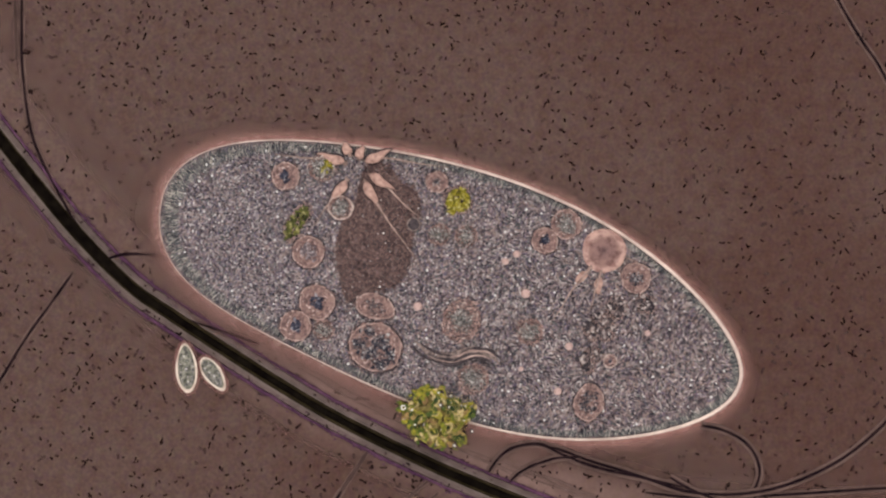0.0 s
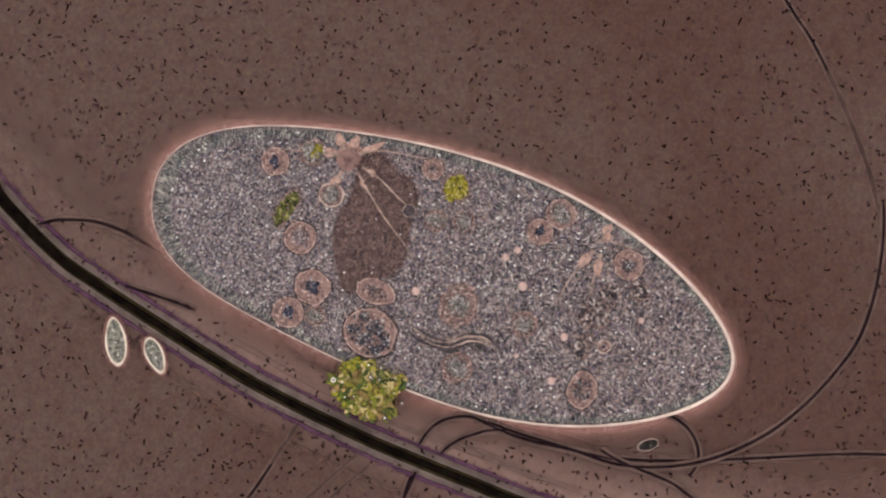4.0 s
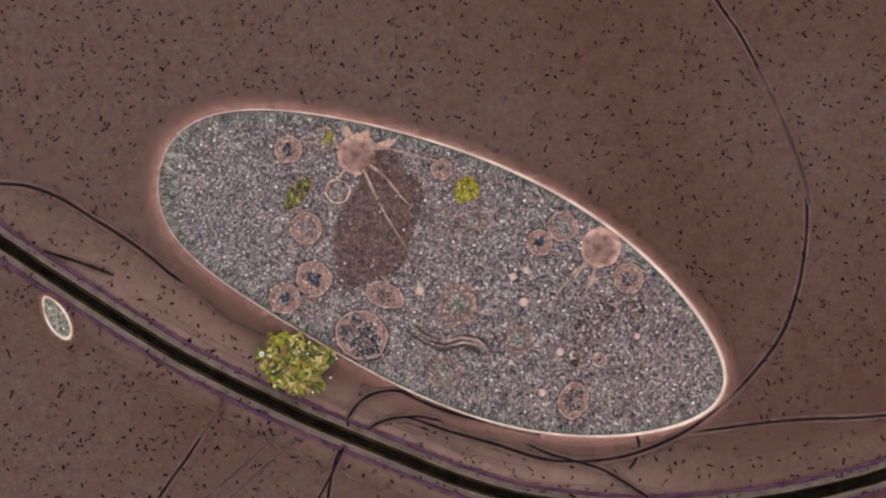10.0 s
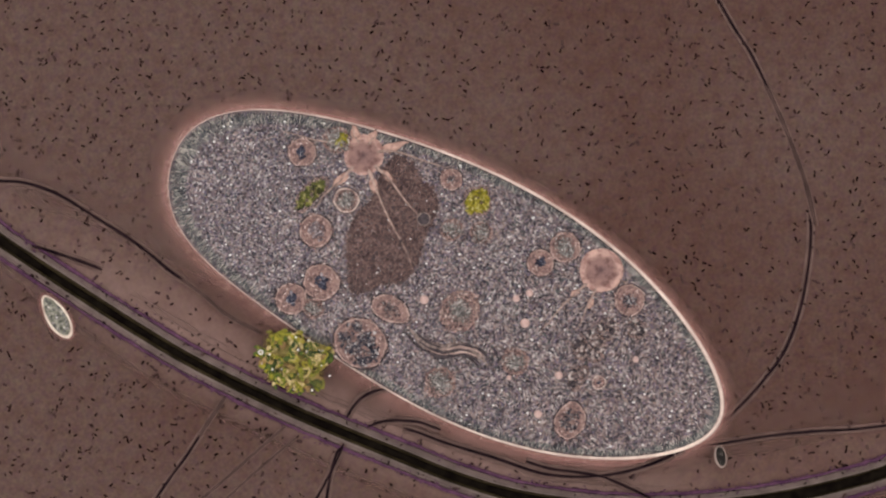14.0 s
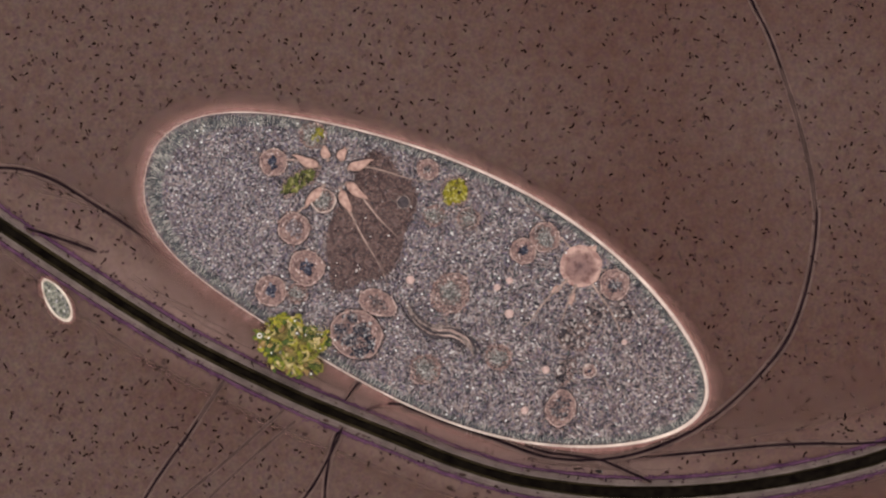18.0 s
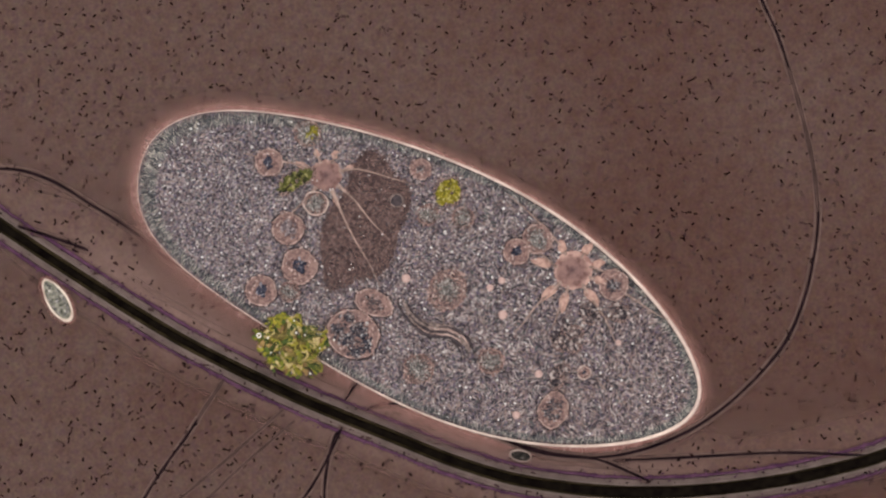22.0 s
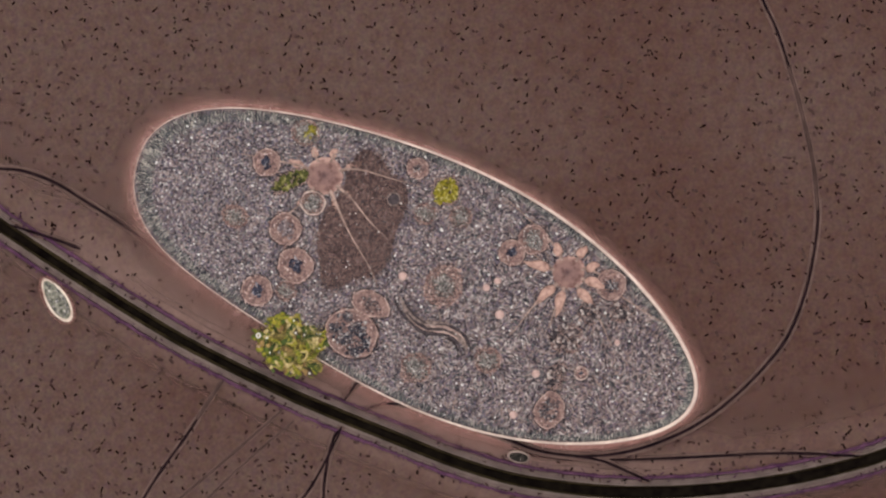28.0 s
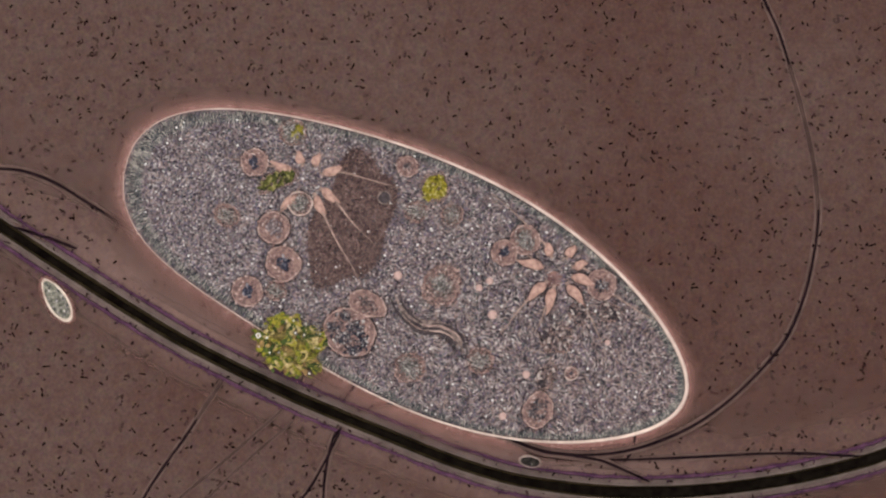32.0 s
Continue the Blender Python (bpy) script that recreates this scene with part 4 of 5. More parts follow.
# ---- the clump of algae on the fibre ----
def algae_clump():
    thing = tagged(new("algae_clump"), "ragged clump of yellow-green algal cells beside the fibre", "algae")
    rng = random.Random(31)
    bm = bmesh.new()
    for k, (x, y, rx, ry) in enumerate(((-0.05, 0.05, 0.09, 0.08), (0.06, 0.02, 0.10, 0.08), (0.0, -0.04, 0.11, 0.07), (0.06, -0.06, 0.07, 0.045))):
        blob(bm, (x, y, 0.095), (rx * 0.92, ry * 0.92, 0.072), k + 3, 0.6, 3)
    part("jelly", bm, JELLY, thing, "yellowish jelly holding the cells")
    bm = bmesh.new()
    for k, (x, y, rx, ry) in enumerate(((-0.06, 0.05, 0.10, 0.085), (0.06, 0.03, 0.11, 0.085), (0.0, -0.05, 0.12, 0.075), (0.07, -0.07, 0.08, 0.05))):
        blob(bm, (x, y, 0.112), (rx, ry, 0.098), k + 3, 0.5, 3)
    part("jelly_skin", bm, JELLY_SKIN, thing, "clear yellowish jelly skin")
    shapes = []
    for k in range(9):
        bm = blob(bmesh.new(), (0, 0, 0), (1.0, rng.uniform(0.5, 0.95), 0.6), 40 + k, 0.35, 3)
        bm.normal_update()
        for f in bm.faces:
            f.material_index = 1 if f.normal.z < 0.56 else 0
        me = bpy.data.meshes.new("algal_cell")
        for f in bm.faces:
            f.smooth = True
        bm.to_mesh(me)
        bm.free()
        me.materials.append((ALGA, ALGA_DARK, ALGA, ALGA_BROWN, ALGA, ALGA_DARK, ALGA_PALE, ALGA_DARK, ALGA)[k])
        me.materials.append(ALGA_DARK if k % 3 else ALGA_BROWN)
        shapes.append(me)
    placed = 0
    while placed < 250:
        x, y, way, bend = rng.uniform(-0.185, 0.185), rng.uniform(-0.155, 0.145), rng.uniform(0, math.tau), rng.uniform(-0.9, 0.9)
        me, k = rng.choice(shapes), rng.uniform(0.008, 0.019)
        for _ in range(rng.choice((1, 1, 2, 3))):
            edge = 0.95 + 1.0 * noise.noise(Vector((x * 11, y * 11, 2)))
            if (x / 0.172) ** 2 + (y / 0.14) ** 2 + 0.5 * (x / 0.172) * (y / 0.14) > edge:
                break
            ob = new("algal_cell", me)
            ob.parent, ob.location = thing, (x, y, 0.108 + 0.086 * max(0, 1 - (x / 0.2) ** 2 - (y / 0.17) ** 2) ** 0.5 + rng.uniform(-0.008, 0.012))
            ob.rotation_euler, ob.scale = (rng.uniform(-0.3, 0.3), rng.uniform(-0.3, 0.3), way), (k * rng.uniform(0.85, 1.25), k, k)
            x, y, way = x + 1.45 * k * math.cos(way), y + 1.45 * k * math.sin(way), way + bend
            placed += 1
    # thin curled walls of emptied cells over the heap
    placed = 0
    while placed < 26:
        x, y, r = rng.uniform(-0.185, 0.185), rng.uniform(-0.155, 0.150), rng.uniform(0.012, 0.026)
        edge = 1.08 + 1.0 * noise.noise(Vector((x * 11, y * 11, 2)))
        if (x / 0.172) ** 2 + (y / 0.14) ** 2 + 0.5 * (x / 0.172) * (y / 0.14) > edge:
            continue
        turn, slim, top = rng.uniform(0, math.tau), rng.uniform(0.45, 0.9), 0.118 + 0.086 * max(0, 1 - (x / 0.2) ** 2 - (y / 0.17) ** 2) ** 0.5
        run, part_way = [], rng.choice((1.0, 1.0, 0.7, 0.5))
        for k in range(22):
            a = k * math.tau * part_way / 22
            w = r * (1 + 0.5 * noise.noise(Vector((math.cos(a) * 1.4 + placed * 5, math.sin(a) * 1.4, 3))))
            u, v = w * math.cos(a), slim * w * math.sin(a)
            run.append(Vector((x + u * math.cos(turn) - v * math.sin(turn), y + u * math.sin(turn) + v * math.cos(turn), top + 0.006 * math.sin(a + placed))))
        part("cell_wall", sweep(bmesh.new(), run, 0.0026 + 0.0010 * (placed % 3), 6, part_way == 1.0), (ALGA_WALL, ALGA, ALGA_PALE)[placed % 3], thing, "curled yellow-green cell wall")
        placed += 1
    for x, y, r in ((-0.158, 0.050, 0.0125), (0.018, 0.062, 0.010), (0.168, -0.062, 0.008), (0.085, -0.130, 0.010), (0.060, 0.052, 0.009), (-0.06, -0.03, 0.007)):
        ring = [Vector((x + r * math.cos(k * math.tau / 20), y + r * math.sin(k * math.tau / 20), 0.198)) for k in range(20)]
        if r > 0.012:
            b = part("bubble", blob(bmesh.new(), (x, y, 0.192), (r * 0.7, r * 0.7, r * 0.5), r * 99, 0.05, 2), JELLY, thing, "round bubble with a bright rim")
            part("rim", sweep(bmesh.new(), [Vector((p.x * 0.8 + x * 0.2, p.y * 0.8 + y * 0.2, p.z)) for p in ring], 0.0036, 6, True), BUBBLE, b, "bright bubble rim")
        else:
            b = part("bubble", blob(bmesh.new(), (x, y, 0.196), (r * 0.55, r * 0.55, r * 0.45), r * 99, 0.05, 2), BUBBLE, thing, "bright round bubble")
        part("dark_edge", sweep(bmesh.new(), ring, 0.0022, 6, True), SHADE_LINE, b, "dark edge")
    # white grains stand in for glints of light on the heap
    rng = random.Random(77)
    v, f = bits(rng, [(rng.gauss(0, 0.08), rng.gauss(0, 0.065), 0.196, None) for _ in range(18)], 0.0046, (1, 0.8, 0.7))
    tagged(raw("glint", v, f, BUBBLE, thing, "tiny bright specks"), kind="stuff")
    thing.location, thing.scale = (*(-0.6675, -0.4275), 0), (0.93, 0.93, 0.60)
    return thing


algae_clump()


# ---- small swimmers ----
def small_ciliate(length, width, label, seed, blunt=0.14):
    """A small oval ciliate, pale-edged and grainy, with a fringe of cilia."""
    thing = tagged(new("small_ciliate"), label, "ciliate", "small ciliates")
    rng = random.Random(seed)

    def edge(a, grow=1.0):
        s = math.cos(a)
        return length / 2 * s * grow, width / 2 * math.sin(a) * (1 + blunt * s) * (abs(math.sin(a)) ** 0.1 if math.sin(a) else 1) * grow

    bm = bmesh.new()
    rings = []
    for f, z in ((0.45, 0.0), (1.0, 0.028), (0.92, 0.044), (0.6, 0.054), (0.25, 0.058)):
        rings.append([bm.verts.new((*edge(k * math.tau / 40, f), z)) for k in range(40)])
    for u, v in zip(rings, rings[1:]):
        for k in range(40):
            bm.faces.new((u[k], u[(k + 1) % 40], v[(k + 1) % 40], v[k]))
    bm.faces.new(rings[0][::-1])
    bm.faces.new(rings[-1])
    part("body", bm, SMALL_BODY, thing, "grainy grey body")
    line = [Vector((*edge(k * math.tau / 60), 0.032)) for k in range(60)]
    part("edge", sweep(bmesh.new(), line, lambda u: 0.0072 + 0.0020 * math.cos(u * math.tau) + 0.0012 * math.sin(u * 25 + seed), 8, True), SMALL_RIM, thing, "bright cream edge")
    places = []
    for _ in range(120):
        a, r = rng.uniform(0, math.tau), math.sqrt(rng.random()) * 0.82
        x, y = edge(a, r)
        places.append((x, y, 0.046 + 0.012 * (1 - r), None))
    v, f = bits(rng, places, 0.0062, (1, 0.8, 0.8))
    tagged(raw("granule", v, f, GREY_FOOD, thing, "grey-green grains"), kind="stuff")
    verts, faces = [], []
    for _ in range(1500):
        a = rng.uniform(0, math.tau)
        (x, y), (x2, y2) = edge(a), edge(a + 0.02)
        d = math.atan2(y2 - y, x2 - x) - math.pi / 2 + rng.gauss(0, 0.4)
        n, c, s, b = rng.uniform(0.006, 0.027), math.cos(d), math.sin(d), len(verts)
        verts += [(x - s * 0.0012, y + c * 0.0012, 0.03), (x + s * 0.0012, y - c * 0.0012, 0.03), (x, y, 0.034), (x + c * n, y + s * n, 0.022)]
        faces += [(b, b + 1, b + 3), (b + 1, b + 2, b + 3), (b + 2, b, b + 3)]
    tagged(raw("cilia", verts, faces, SMALL_FRINGE, thing, "fringe of fine cilia"), kind="stuff")
    return thing


def dark_flagellate():
    thing = tagged(new("flagellate"), "small dark oval swimmer with a pale halo painted round the body", "flagellate")
    bm = blob(bmesh.new(), (0, 0, 0.014), (0.043, 0.0200, 0.014), 5, 0.16, 3)
    part("body", bm, DARK_CELL, thing, "dark oval body")
    # a pale ring draws the bright halo round the body
    line = [Vector((0.047 * math.cos(k * math.tau / 40), 0.0235 * math.sin(k * math.tau / 40), 0.014)) for k in range(40)]
    part("edge", sweep(bmesh.new(), line, lambda u: 0.0034 + 0.0014 * math.cos(u * math.tau - 2.2), 6, True), HALO_EDGE, thing, "pale halo painted round the body")
    rng = random.Random(3)
    v, f = bits(rng, [(rng.uniform(-0.032, 0.032), rng.uniform(-0.01, 0.01), 0.026, None) for _ in range(4)], 0.0035, (1, 0.8, 0.6))
    tagged(raw("granule", v, f, GREY_FOOD, thing, "grey-green grains"), kind="stuff")
    return thing


resting = small_ciliate(0.205, 0.080, "small pale-edged oval ciliate resting beside the fibre", 1)
leaving = small_ciliate(0.158, 0.066, "small pale-edged ciliate swimming away from its neighbour", 2, -0.22)
visiting = small_ciliate(0.225, 0.082, "small pale-edged ciliate turning as it swims", 3)
dark_swimmer = dark_flagellate()


# ---- what moves, and when ----
DIVE = ((0, 0.05), (2.9, 0.05), (3.5, 0.01), (5.5, -0.0138), (11.0, -0.0138), (12.0, 0.0), (12.6, 0.05), (14.5, 0.05), (15.5, 0.0), (16.5, -0.0138), (18.2, -0.0136), (19.2, 0.05), (32, 0.05))
LEAN = ((0, 0.0155), (3.5, 0.009), (7, 0), (32, 0))


def in_cell(ob, turn, lift, *rows):
    """Keys a part over the upper face of the cell: rows of seconds and place in the cell's space."""
    walk(ob, [(t, pose(x, y - fill_level(LEAN, t), skin(x, y) + lift, 0, 0, turn + sum(more))) for t, x, y, *more in rows])


def fill_level(table, t):
    for (t0, r0), (t1, r1) in zip(table, table[1:]):
        if t0 <= t <= t1:
            return r0 + (r1 - r0) * (t - t0) / (t1 - t0)
    return table[-1][1]


def star(vac, canals, middle, radii, swelling, tucked, rows):
    """Moves one vacuole and its canals: it rises through the cytoplasm as it fills and sinks as it empties."""
    times = sorted({t for t, *_ in rows} | {t for t, _ in radii} | {t for t, _ in swelling})
    xs, ys = [(t, x) for t, x, y in rows], [(t, y - fill_level(LEAN, t)) for t, x, y in rows]
    level = []
    for t in times:
        x, y, r = fill_level(xs, t), fill_level(ys, t), fill_level(radii, t)
        down = DEEP * math.sqrt(max(0, 1 - (r / VAC) ** 2)) if r > 0.004 else DEEP * 1.3
        away = 1 - 0.45 * max(0, 1 - r / 0.05)
        level.append((t, pose(x, y * away, skin(x, y) - down + 0.002)))
    walk(vac, level)
    for tail, bulb, (bx, by, bz, angle, wide), (tx, ty, sink) in canals:
        level = []
        for t in times:
            k = fill_level(tucked, t)
            level.append((t, pose(fill_level(xs, t) - tx * k, fill_level(ys, t) - ty * k, skin(*middle) - sink * k)))
        walk(tail, level)
        level, far = [], math.hypot(bx, by)
        for t in times:
            w = fill_level(swelling, t)
            out = 1 + max(0, fill_level(radii, t) + 0.062 - far) / far * (0.35 if far < 0.11 else 1)
            level.append((t, pose(bx * out, by * out, bz + 0.004 - wide * math.sqrt(1 - w * w), 0, 0, angle)))
        walk(bulb, level)


def motions():
    walk(cell, [(t, pose(x - fill_level(LEAN, t) * math.sin(radians(turn)), y + fill_level(LEAN, t) * math.cos(radians(turn)), 0, 0, 0, turn)) for t, x, y, turn in (
        (0, -0.6173, 0.1323, -18.4404), (0.5, -0.5829, 0.1282, -18.3827), (1, -0.5475, 0.1236, -18.3261), (1.5, -0.5121, 0.1164, -18.2666), (2, -0.4761, 0.1076, -18.2331),
        (2.5, -0.4434, 0.1002, -18.2798), (3, -0.4097, 0.0937, -18.3779), (3.5, -0.376, 0.0869, -18.4789), (5.5, -0.2387, 0.05, -19.445), (6, -0.2052, 0.0411, -19.7554),
        (6.5, -0.1727, 0.0326, -20.1277), (7, -0.1438, 0.025, -20.6212), (7.5, -0.1161, 0.0185, -21.1158), (8, -0.0899, 0.0103, -21.5724), (8.5, -0.0664, 0.0012, -22.0842),
        (9, -0.0467, -0.0062, -22.5921), (9.5, -0.0334, -0.0139, -22.9934), (10, -0.0242, -0.0199, -23.2746), (10.5, -0.0165, -0.0236, -23.4913), (11, -0.0098, -0.0275, -23.7748),
        (11.5, -0.0041, -0.0336, -24.2109), (12, 0.0005, -0.0405, -24.7272), (12.5, 0.0046, -0.0477, -25.3031), (13, 0.0064, -0.0565, -25.9618), (13.5, 0.0032, -0.0689, -26.5624),
        (14, -0.001, -0.0805, -26.9255), (14.5, -0.0046, -0.0906, -27.0276), (16.5, -0.0605, -0.1215, -24.8553), (17, -0.0714, -0.1239, -24.658), (17.5, -0.08, -0.1275, -24.5594),
        (18, -0.0855, -0.131, -24.569), (18.5, -0.0894, -0.1332, -24.6185), (19, -0.0932, -0.1352, -24.6648), (19.5, -0.0962, -0.1341, -24.696), (21, -0.1067, -0.13, -24.7466),
        (22.5, -0.1147, -0.1259, -24.7666), (24, -0.1191, -0.1228, -24.7867), (25.5, -0.1228, -0.1197, -24.8359), (28.5, -0.1261, -0.1159, -24.7757), (30, -0.1323, -0.1164, -24.7839),
        (30.5, -0.1375, -0.1162, -24.7439), (31, -0.1454, -0.1158, -24.644), (31.5, -0.1561, -0.1153, -24.5151), (32, -0.1687, -0.1147, -24.3862),
    )])
    in_cell(organs["v1"], 0, 0, (0, -0.8407, 0.2518), (2, -0.8538, 0.2423), (3.5, -0.853, 0.2402), (5.5, -0.8463, 0.2423), (7.5, -0.84, 0.2356), (9.5, -0.8358, 0.229), (11.5, -0.8286, 0.2277), (13, -0.8296, 0.2189), (14, -0.8277, 0.2292), (14.5, -0.8243, 0.2365), (16.5, -0.8165, 0.1876), (17.5, -0.8239, 0.1859), (19, -0.8183, 0.1914), (22, -0.8126, 0.1839), (25.5, -0.806, 0.1778), (28, -0.8021, 0.1757), (30, -0.7959, 0.1795), (31, -0.7979, 0.1797), (32, -0.8091, 0.1766))
    in_cell(organs["green"], 0, 0, (0, -0.7288, 0.0726, 76), (2, -0.7444, 0.0621, 76.1538), (3.5, -0.741, 0.061, 76.2692), (5.5, -0.7313, 0.0651, 76.4231), (7.5, -0.7244, 0.0633, 76.5769), (9.5, -0.7193, 0.0667, 76.7308), (11.5, -0.7121, 0.0705, 76.8846), (13, -0.7104, 0.0697, 77), (14, -0.7086, 0.0807, 73.6667), (14.5, -0.7058, 0.0878, 72), (16.5, -0.6869, 0.1428, 62), (17.5, -0.6876, 0.151, 60.4), (19, -0.6795, 0.163, 58), (22, -0.6721, 0.161, 55.9231), (25.5, -0.6655, 0.155, 53.5), (28, -0.672, 0.148, 51.7692), (30, -0.6683, 0.1506, 50.3846), (31, -0.6757, 0.148, 49.6923), (32, -0.6862, 0.1448, 49))
    in_cell(organs["v2"], 0, 0, (0, -0.6387, -0.0295), (2, -0.6536, -0.0401), (3.5, -0.6436, -0.0386), (5.5, -0.6331, -0.0414), (7.5, -0.626, -0.0465), (9.5, -0.6243, -0.0551), (11.5, -0.6172, -0.0568), (13, -0.6148, -0.0572), (14, -0.6151, -0.0487), (14.5, -0.6145, -0.049), (16.5, -0.614, -0.0416), (17.5, -0.619, -0.0383), (19, -0.6181, -0.0348), (22, -0.6121, -0.0419), (25.5, -0.6053, -0.0478), (28, -0.6037, -0.0521), (30, -0.6035, -0.051), (31, -0.6087, -0.0505), (32, -0.6118, -0.0469))
    in_cell(organs["v3"], 0, 0, (0, -0.5318, -0.2303), (2, -0.5385, -0.2314), (3.5, -0.5233, -0.2309), (5.5, -0.5122, -0.2244), (7.5, -0.5067, -0.2338), (9.5, -0.5046, -0.247), (11.5, -0.4958, -0.2481), (13, -0.4923, -0.2481), (14, -0.4901, -0.2402), (14.5, -0.4888, -0.237), (16.5, -0.4841, -0.1867), (17.5, -0.4911, -0.1763), (19, -0.4983, -0.1681), (22, -0.4963, -0.1726), (25.5, -0.4952, -0.1769), (28, -0.495, -0.1809), (30, -0.496, -0.1752), (31, -0.5002, -0.1731), (32, -0.5078, -0.1752))
    in_cell(organs["v4"], 0, 0, (0, -0.5892, -0.3578), (2, -0.595, -0.3671), (3.5, -0.5891, -0.3692), (5.5, -0.5794, -0.3651), (7.5, -0.5839, -0.3718), (9.5, -0.5883, -0.3785), (11.5, -0.5811, -0.3783), (13, -0.577, -0.3782), (14, -0.5765, -0.3662), (14.5, -0.5779, -0.3635), (16.5, -0.5821, -0.3369), (17.5, -0.5927, -0.3314), (19, -0.6033, -0.3291), (22, -0.607, -0.341), (25.5, -0.6041, -0.3488), (28, -0.6041, -0.3527), (30, -0.6016, -0.3547), (31, -0.6032, -0.3543), (32, -0.603, -0.3519))
    in_cell(organs["v5"], 0, 0, (0, -0.284, -0.1678), (2, -0.2771, -0.1683), (3.5, -0.2574, -0.1623), (5.5, -0.2247, -0.1593), (7.5, -0.2076, -0.1693), (9.5, -0.1918, -0.1886), (11.5, -0.1827, -0.198), (13, -0.1762, -0.2021), (14, -0.1663, -0.2101), (14.5, -0.1624, -0.2154), (16.5, -0.1611, -0.1963), (17.5, -0.152, -0.1886), (19, -0.1388, -0.1787), (22, -0.1316, -0.1845), (25.5, -0.128, -0.1914), (28, -0.1229, -0.1975), (30, -0.1237, -0.1969), (31, -0.1181, -0.1945), (32, -0.0981, -0.1857))
    in_cell(organs["v6"], 0, 0, (0, -0.2237, -0.3362), (2, -0.2326, -0.3428), (3.5, -0.2188, -0.3379), (5.5, -0.1997, -0.344), (7.5, -0.2017, -0.3667), (9.5, -0.2076, -0.3895), (11.5, -0.2168, -0.4), (13, -0.2203, -0.398), (14, -0.2144, -0.403), (14.5, -0.2137, -0.3997), (16.5, -0.1951, -0.367), (17.5, -0.1765, -0.3544), (19, -0.1699, -0.3436), (22, -0.1553, -0.3462), (25.5, -0.1481, -0.3474), (28, -0.1438, -0.3497), (30, -0.1393, -0.3467), (31, -0.1344, -0.3411), (32, -0.1156, -0.3314))
    in_cell(organs["yel"], 0, 0, (0, -0.0844, 0.3878), (2, -0.0752, 0.3827), (3.5, -0.063, 0.3837), (5.5, -0.0488, 0.3827), (7.5, -0.0447, 0.3747), (9.5, -0.042, 0.3737), (11.5, -0.0374, 0.3782), (13, -0.0366, 0.3798), (14, -0.0386, 0.3848), (14.5, -0.0431, 0.3874), (16.5, -0.0329, 0.3954), (17.5, -0.0361, 0.3996), (19, -0.0425, 0.4022), (22, -0.0386, 0.3945), (25.5, -0.0357, 0.3877), (28, -0.0299, 0.39), (30, -0.0339, 0.3932), (31, -0.0382, 0.3933), (32, -0.0382, 0.4009))
    in_cell(organs["v7"], 0, 0, (0, 0.3342, 0.347), (2, 0.3407, 0.3265), (3.5, 0.3496, 0.3252), (5.5, 0.3612, 0.3178), (7.5, 0.3578, 0.3038), (9.5, 0.3505, 0.2934), (11.5, 0.3355, 0.2841), (13, 0.3327, 0.273), (14, 0.331, 0.2739), (14.5, 0.3302, 0.2748), (16.5, 0.3469, 0.2905), (17.5, 0.3442, 0.2901), (19, 0.3389, 0.2959), (22, 0.3443, 0.2865), (25.5, 0.3456, 0.2793), (28, 0.3467, 0.2707), (30, 0.3443, 0.2705), (31, 0.352, 0.2722), (32, 0.3584, 0.2718))
    in_cell(organs["v8"], 0, 0, (0, 0.7695, 0.3157), (2, 0.757, 0.3115), (3.5, 0.768, 0.3087), (5.5, 0.7799, 0.3084), (7.5, 0.777, 0.3028), (9.5, 0.7748, 0.301), (11.5, 0.765, 0.2979), (13, 0.7627, 0.2931), (14, 0.7578, 0.303), (14.5, 0.7569, 0.309), (16.5, 0.7716, 0.3238), (17.5, 0.7702, 0.3207), (19, 0.779, 0.3308), (22, 0.7948, 0.3311), (25.5, 0.8012, 0.3268), (28, 0.8052, 0.3232), (30, 0.8115, 0.327), (31, 0.8176, 0.3268), (32, 0.8096, 0.3177))
    in_cell(organs["v9"], 0, 0, (0, 0.095, -0.1016), (2, 0.0975, -0.1049), (3.5, 0.1105, -0.0995), (5.5, 0.1243, -0.0966), (7.5, 0.1271, -0.094), (9.5, 0.1252, -0.1006), (11.5, 0.1138, -0.0991), (13, 0.111, -0.0886), (14, 0.1083, -0.0748), (14.5, 0.1085, -0.0689), (16.5, 0.1028, -0.0238), (17.5, 0.1197, -0.0142), (19, 0.1278, -0.0008), (22, 0.136, 0.0071), (25.5, 0.1351, 0.01), (28, 0.132, 0.0123), (30, 0.1382, 0.0161), (31, 0.1504, 0.0207), (32, 0.1652, 0.0255))
    in_cell(organs["v10"], 0, 0, (0, 0.7444, -0.27), (2, 0.7353, -0.2732), (3.5, 0.748, -0.2793), (5.5, 0.76, -0.2754), (7.5, 0.7619, -0.2809), (9.5, 0.7588, -0.2892), (11.5, 0.7638, -0.2906), (13, 0.7654, -0.2945), (14, 0.7628, -0.2885), (14.5, 0.7617, -0.2863), (16.5, 0.7724, -0.2752), (17.5, 0.7814, -0.2731), (19, 0.7784, -0.2691), (22, 0.7841, -0.281), (25.5, 0.7844, -0.2885), (28, 0.7876, -0.2922), (30, 0.7871, -0.2915), (31, 0.7874, -0.2937), (32, 0.7808, -0.3008))
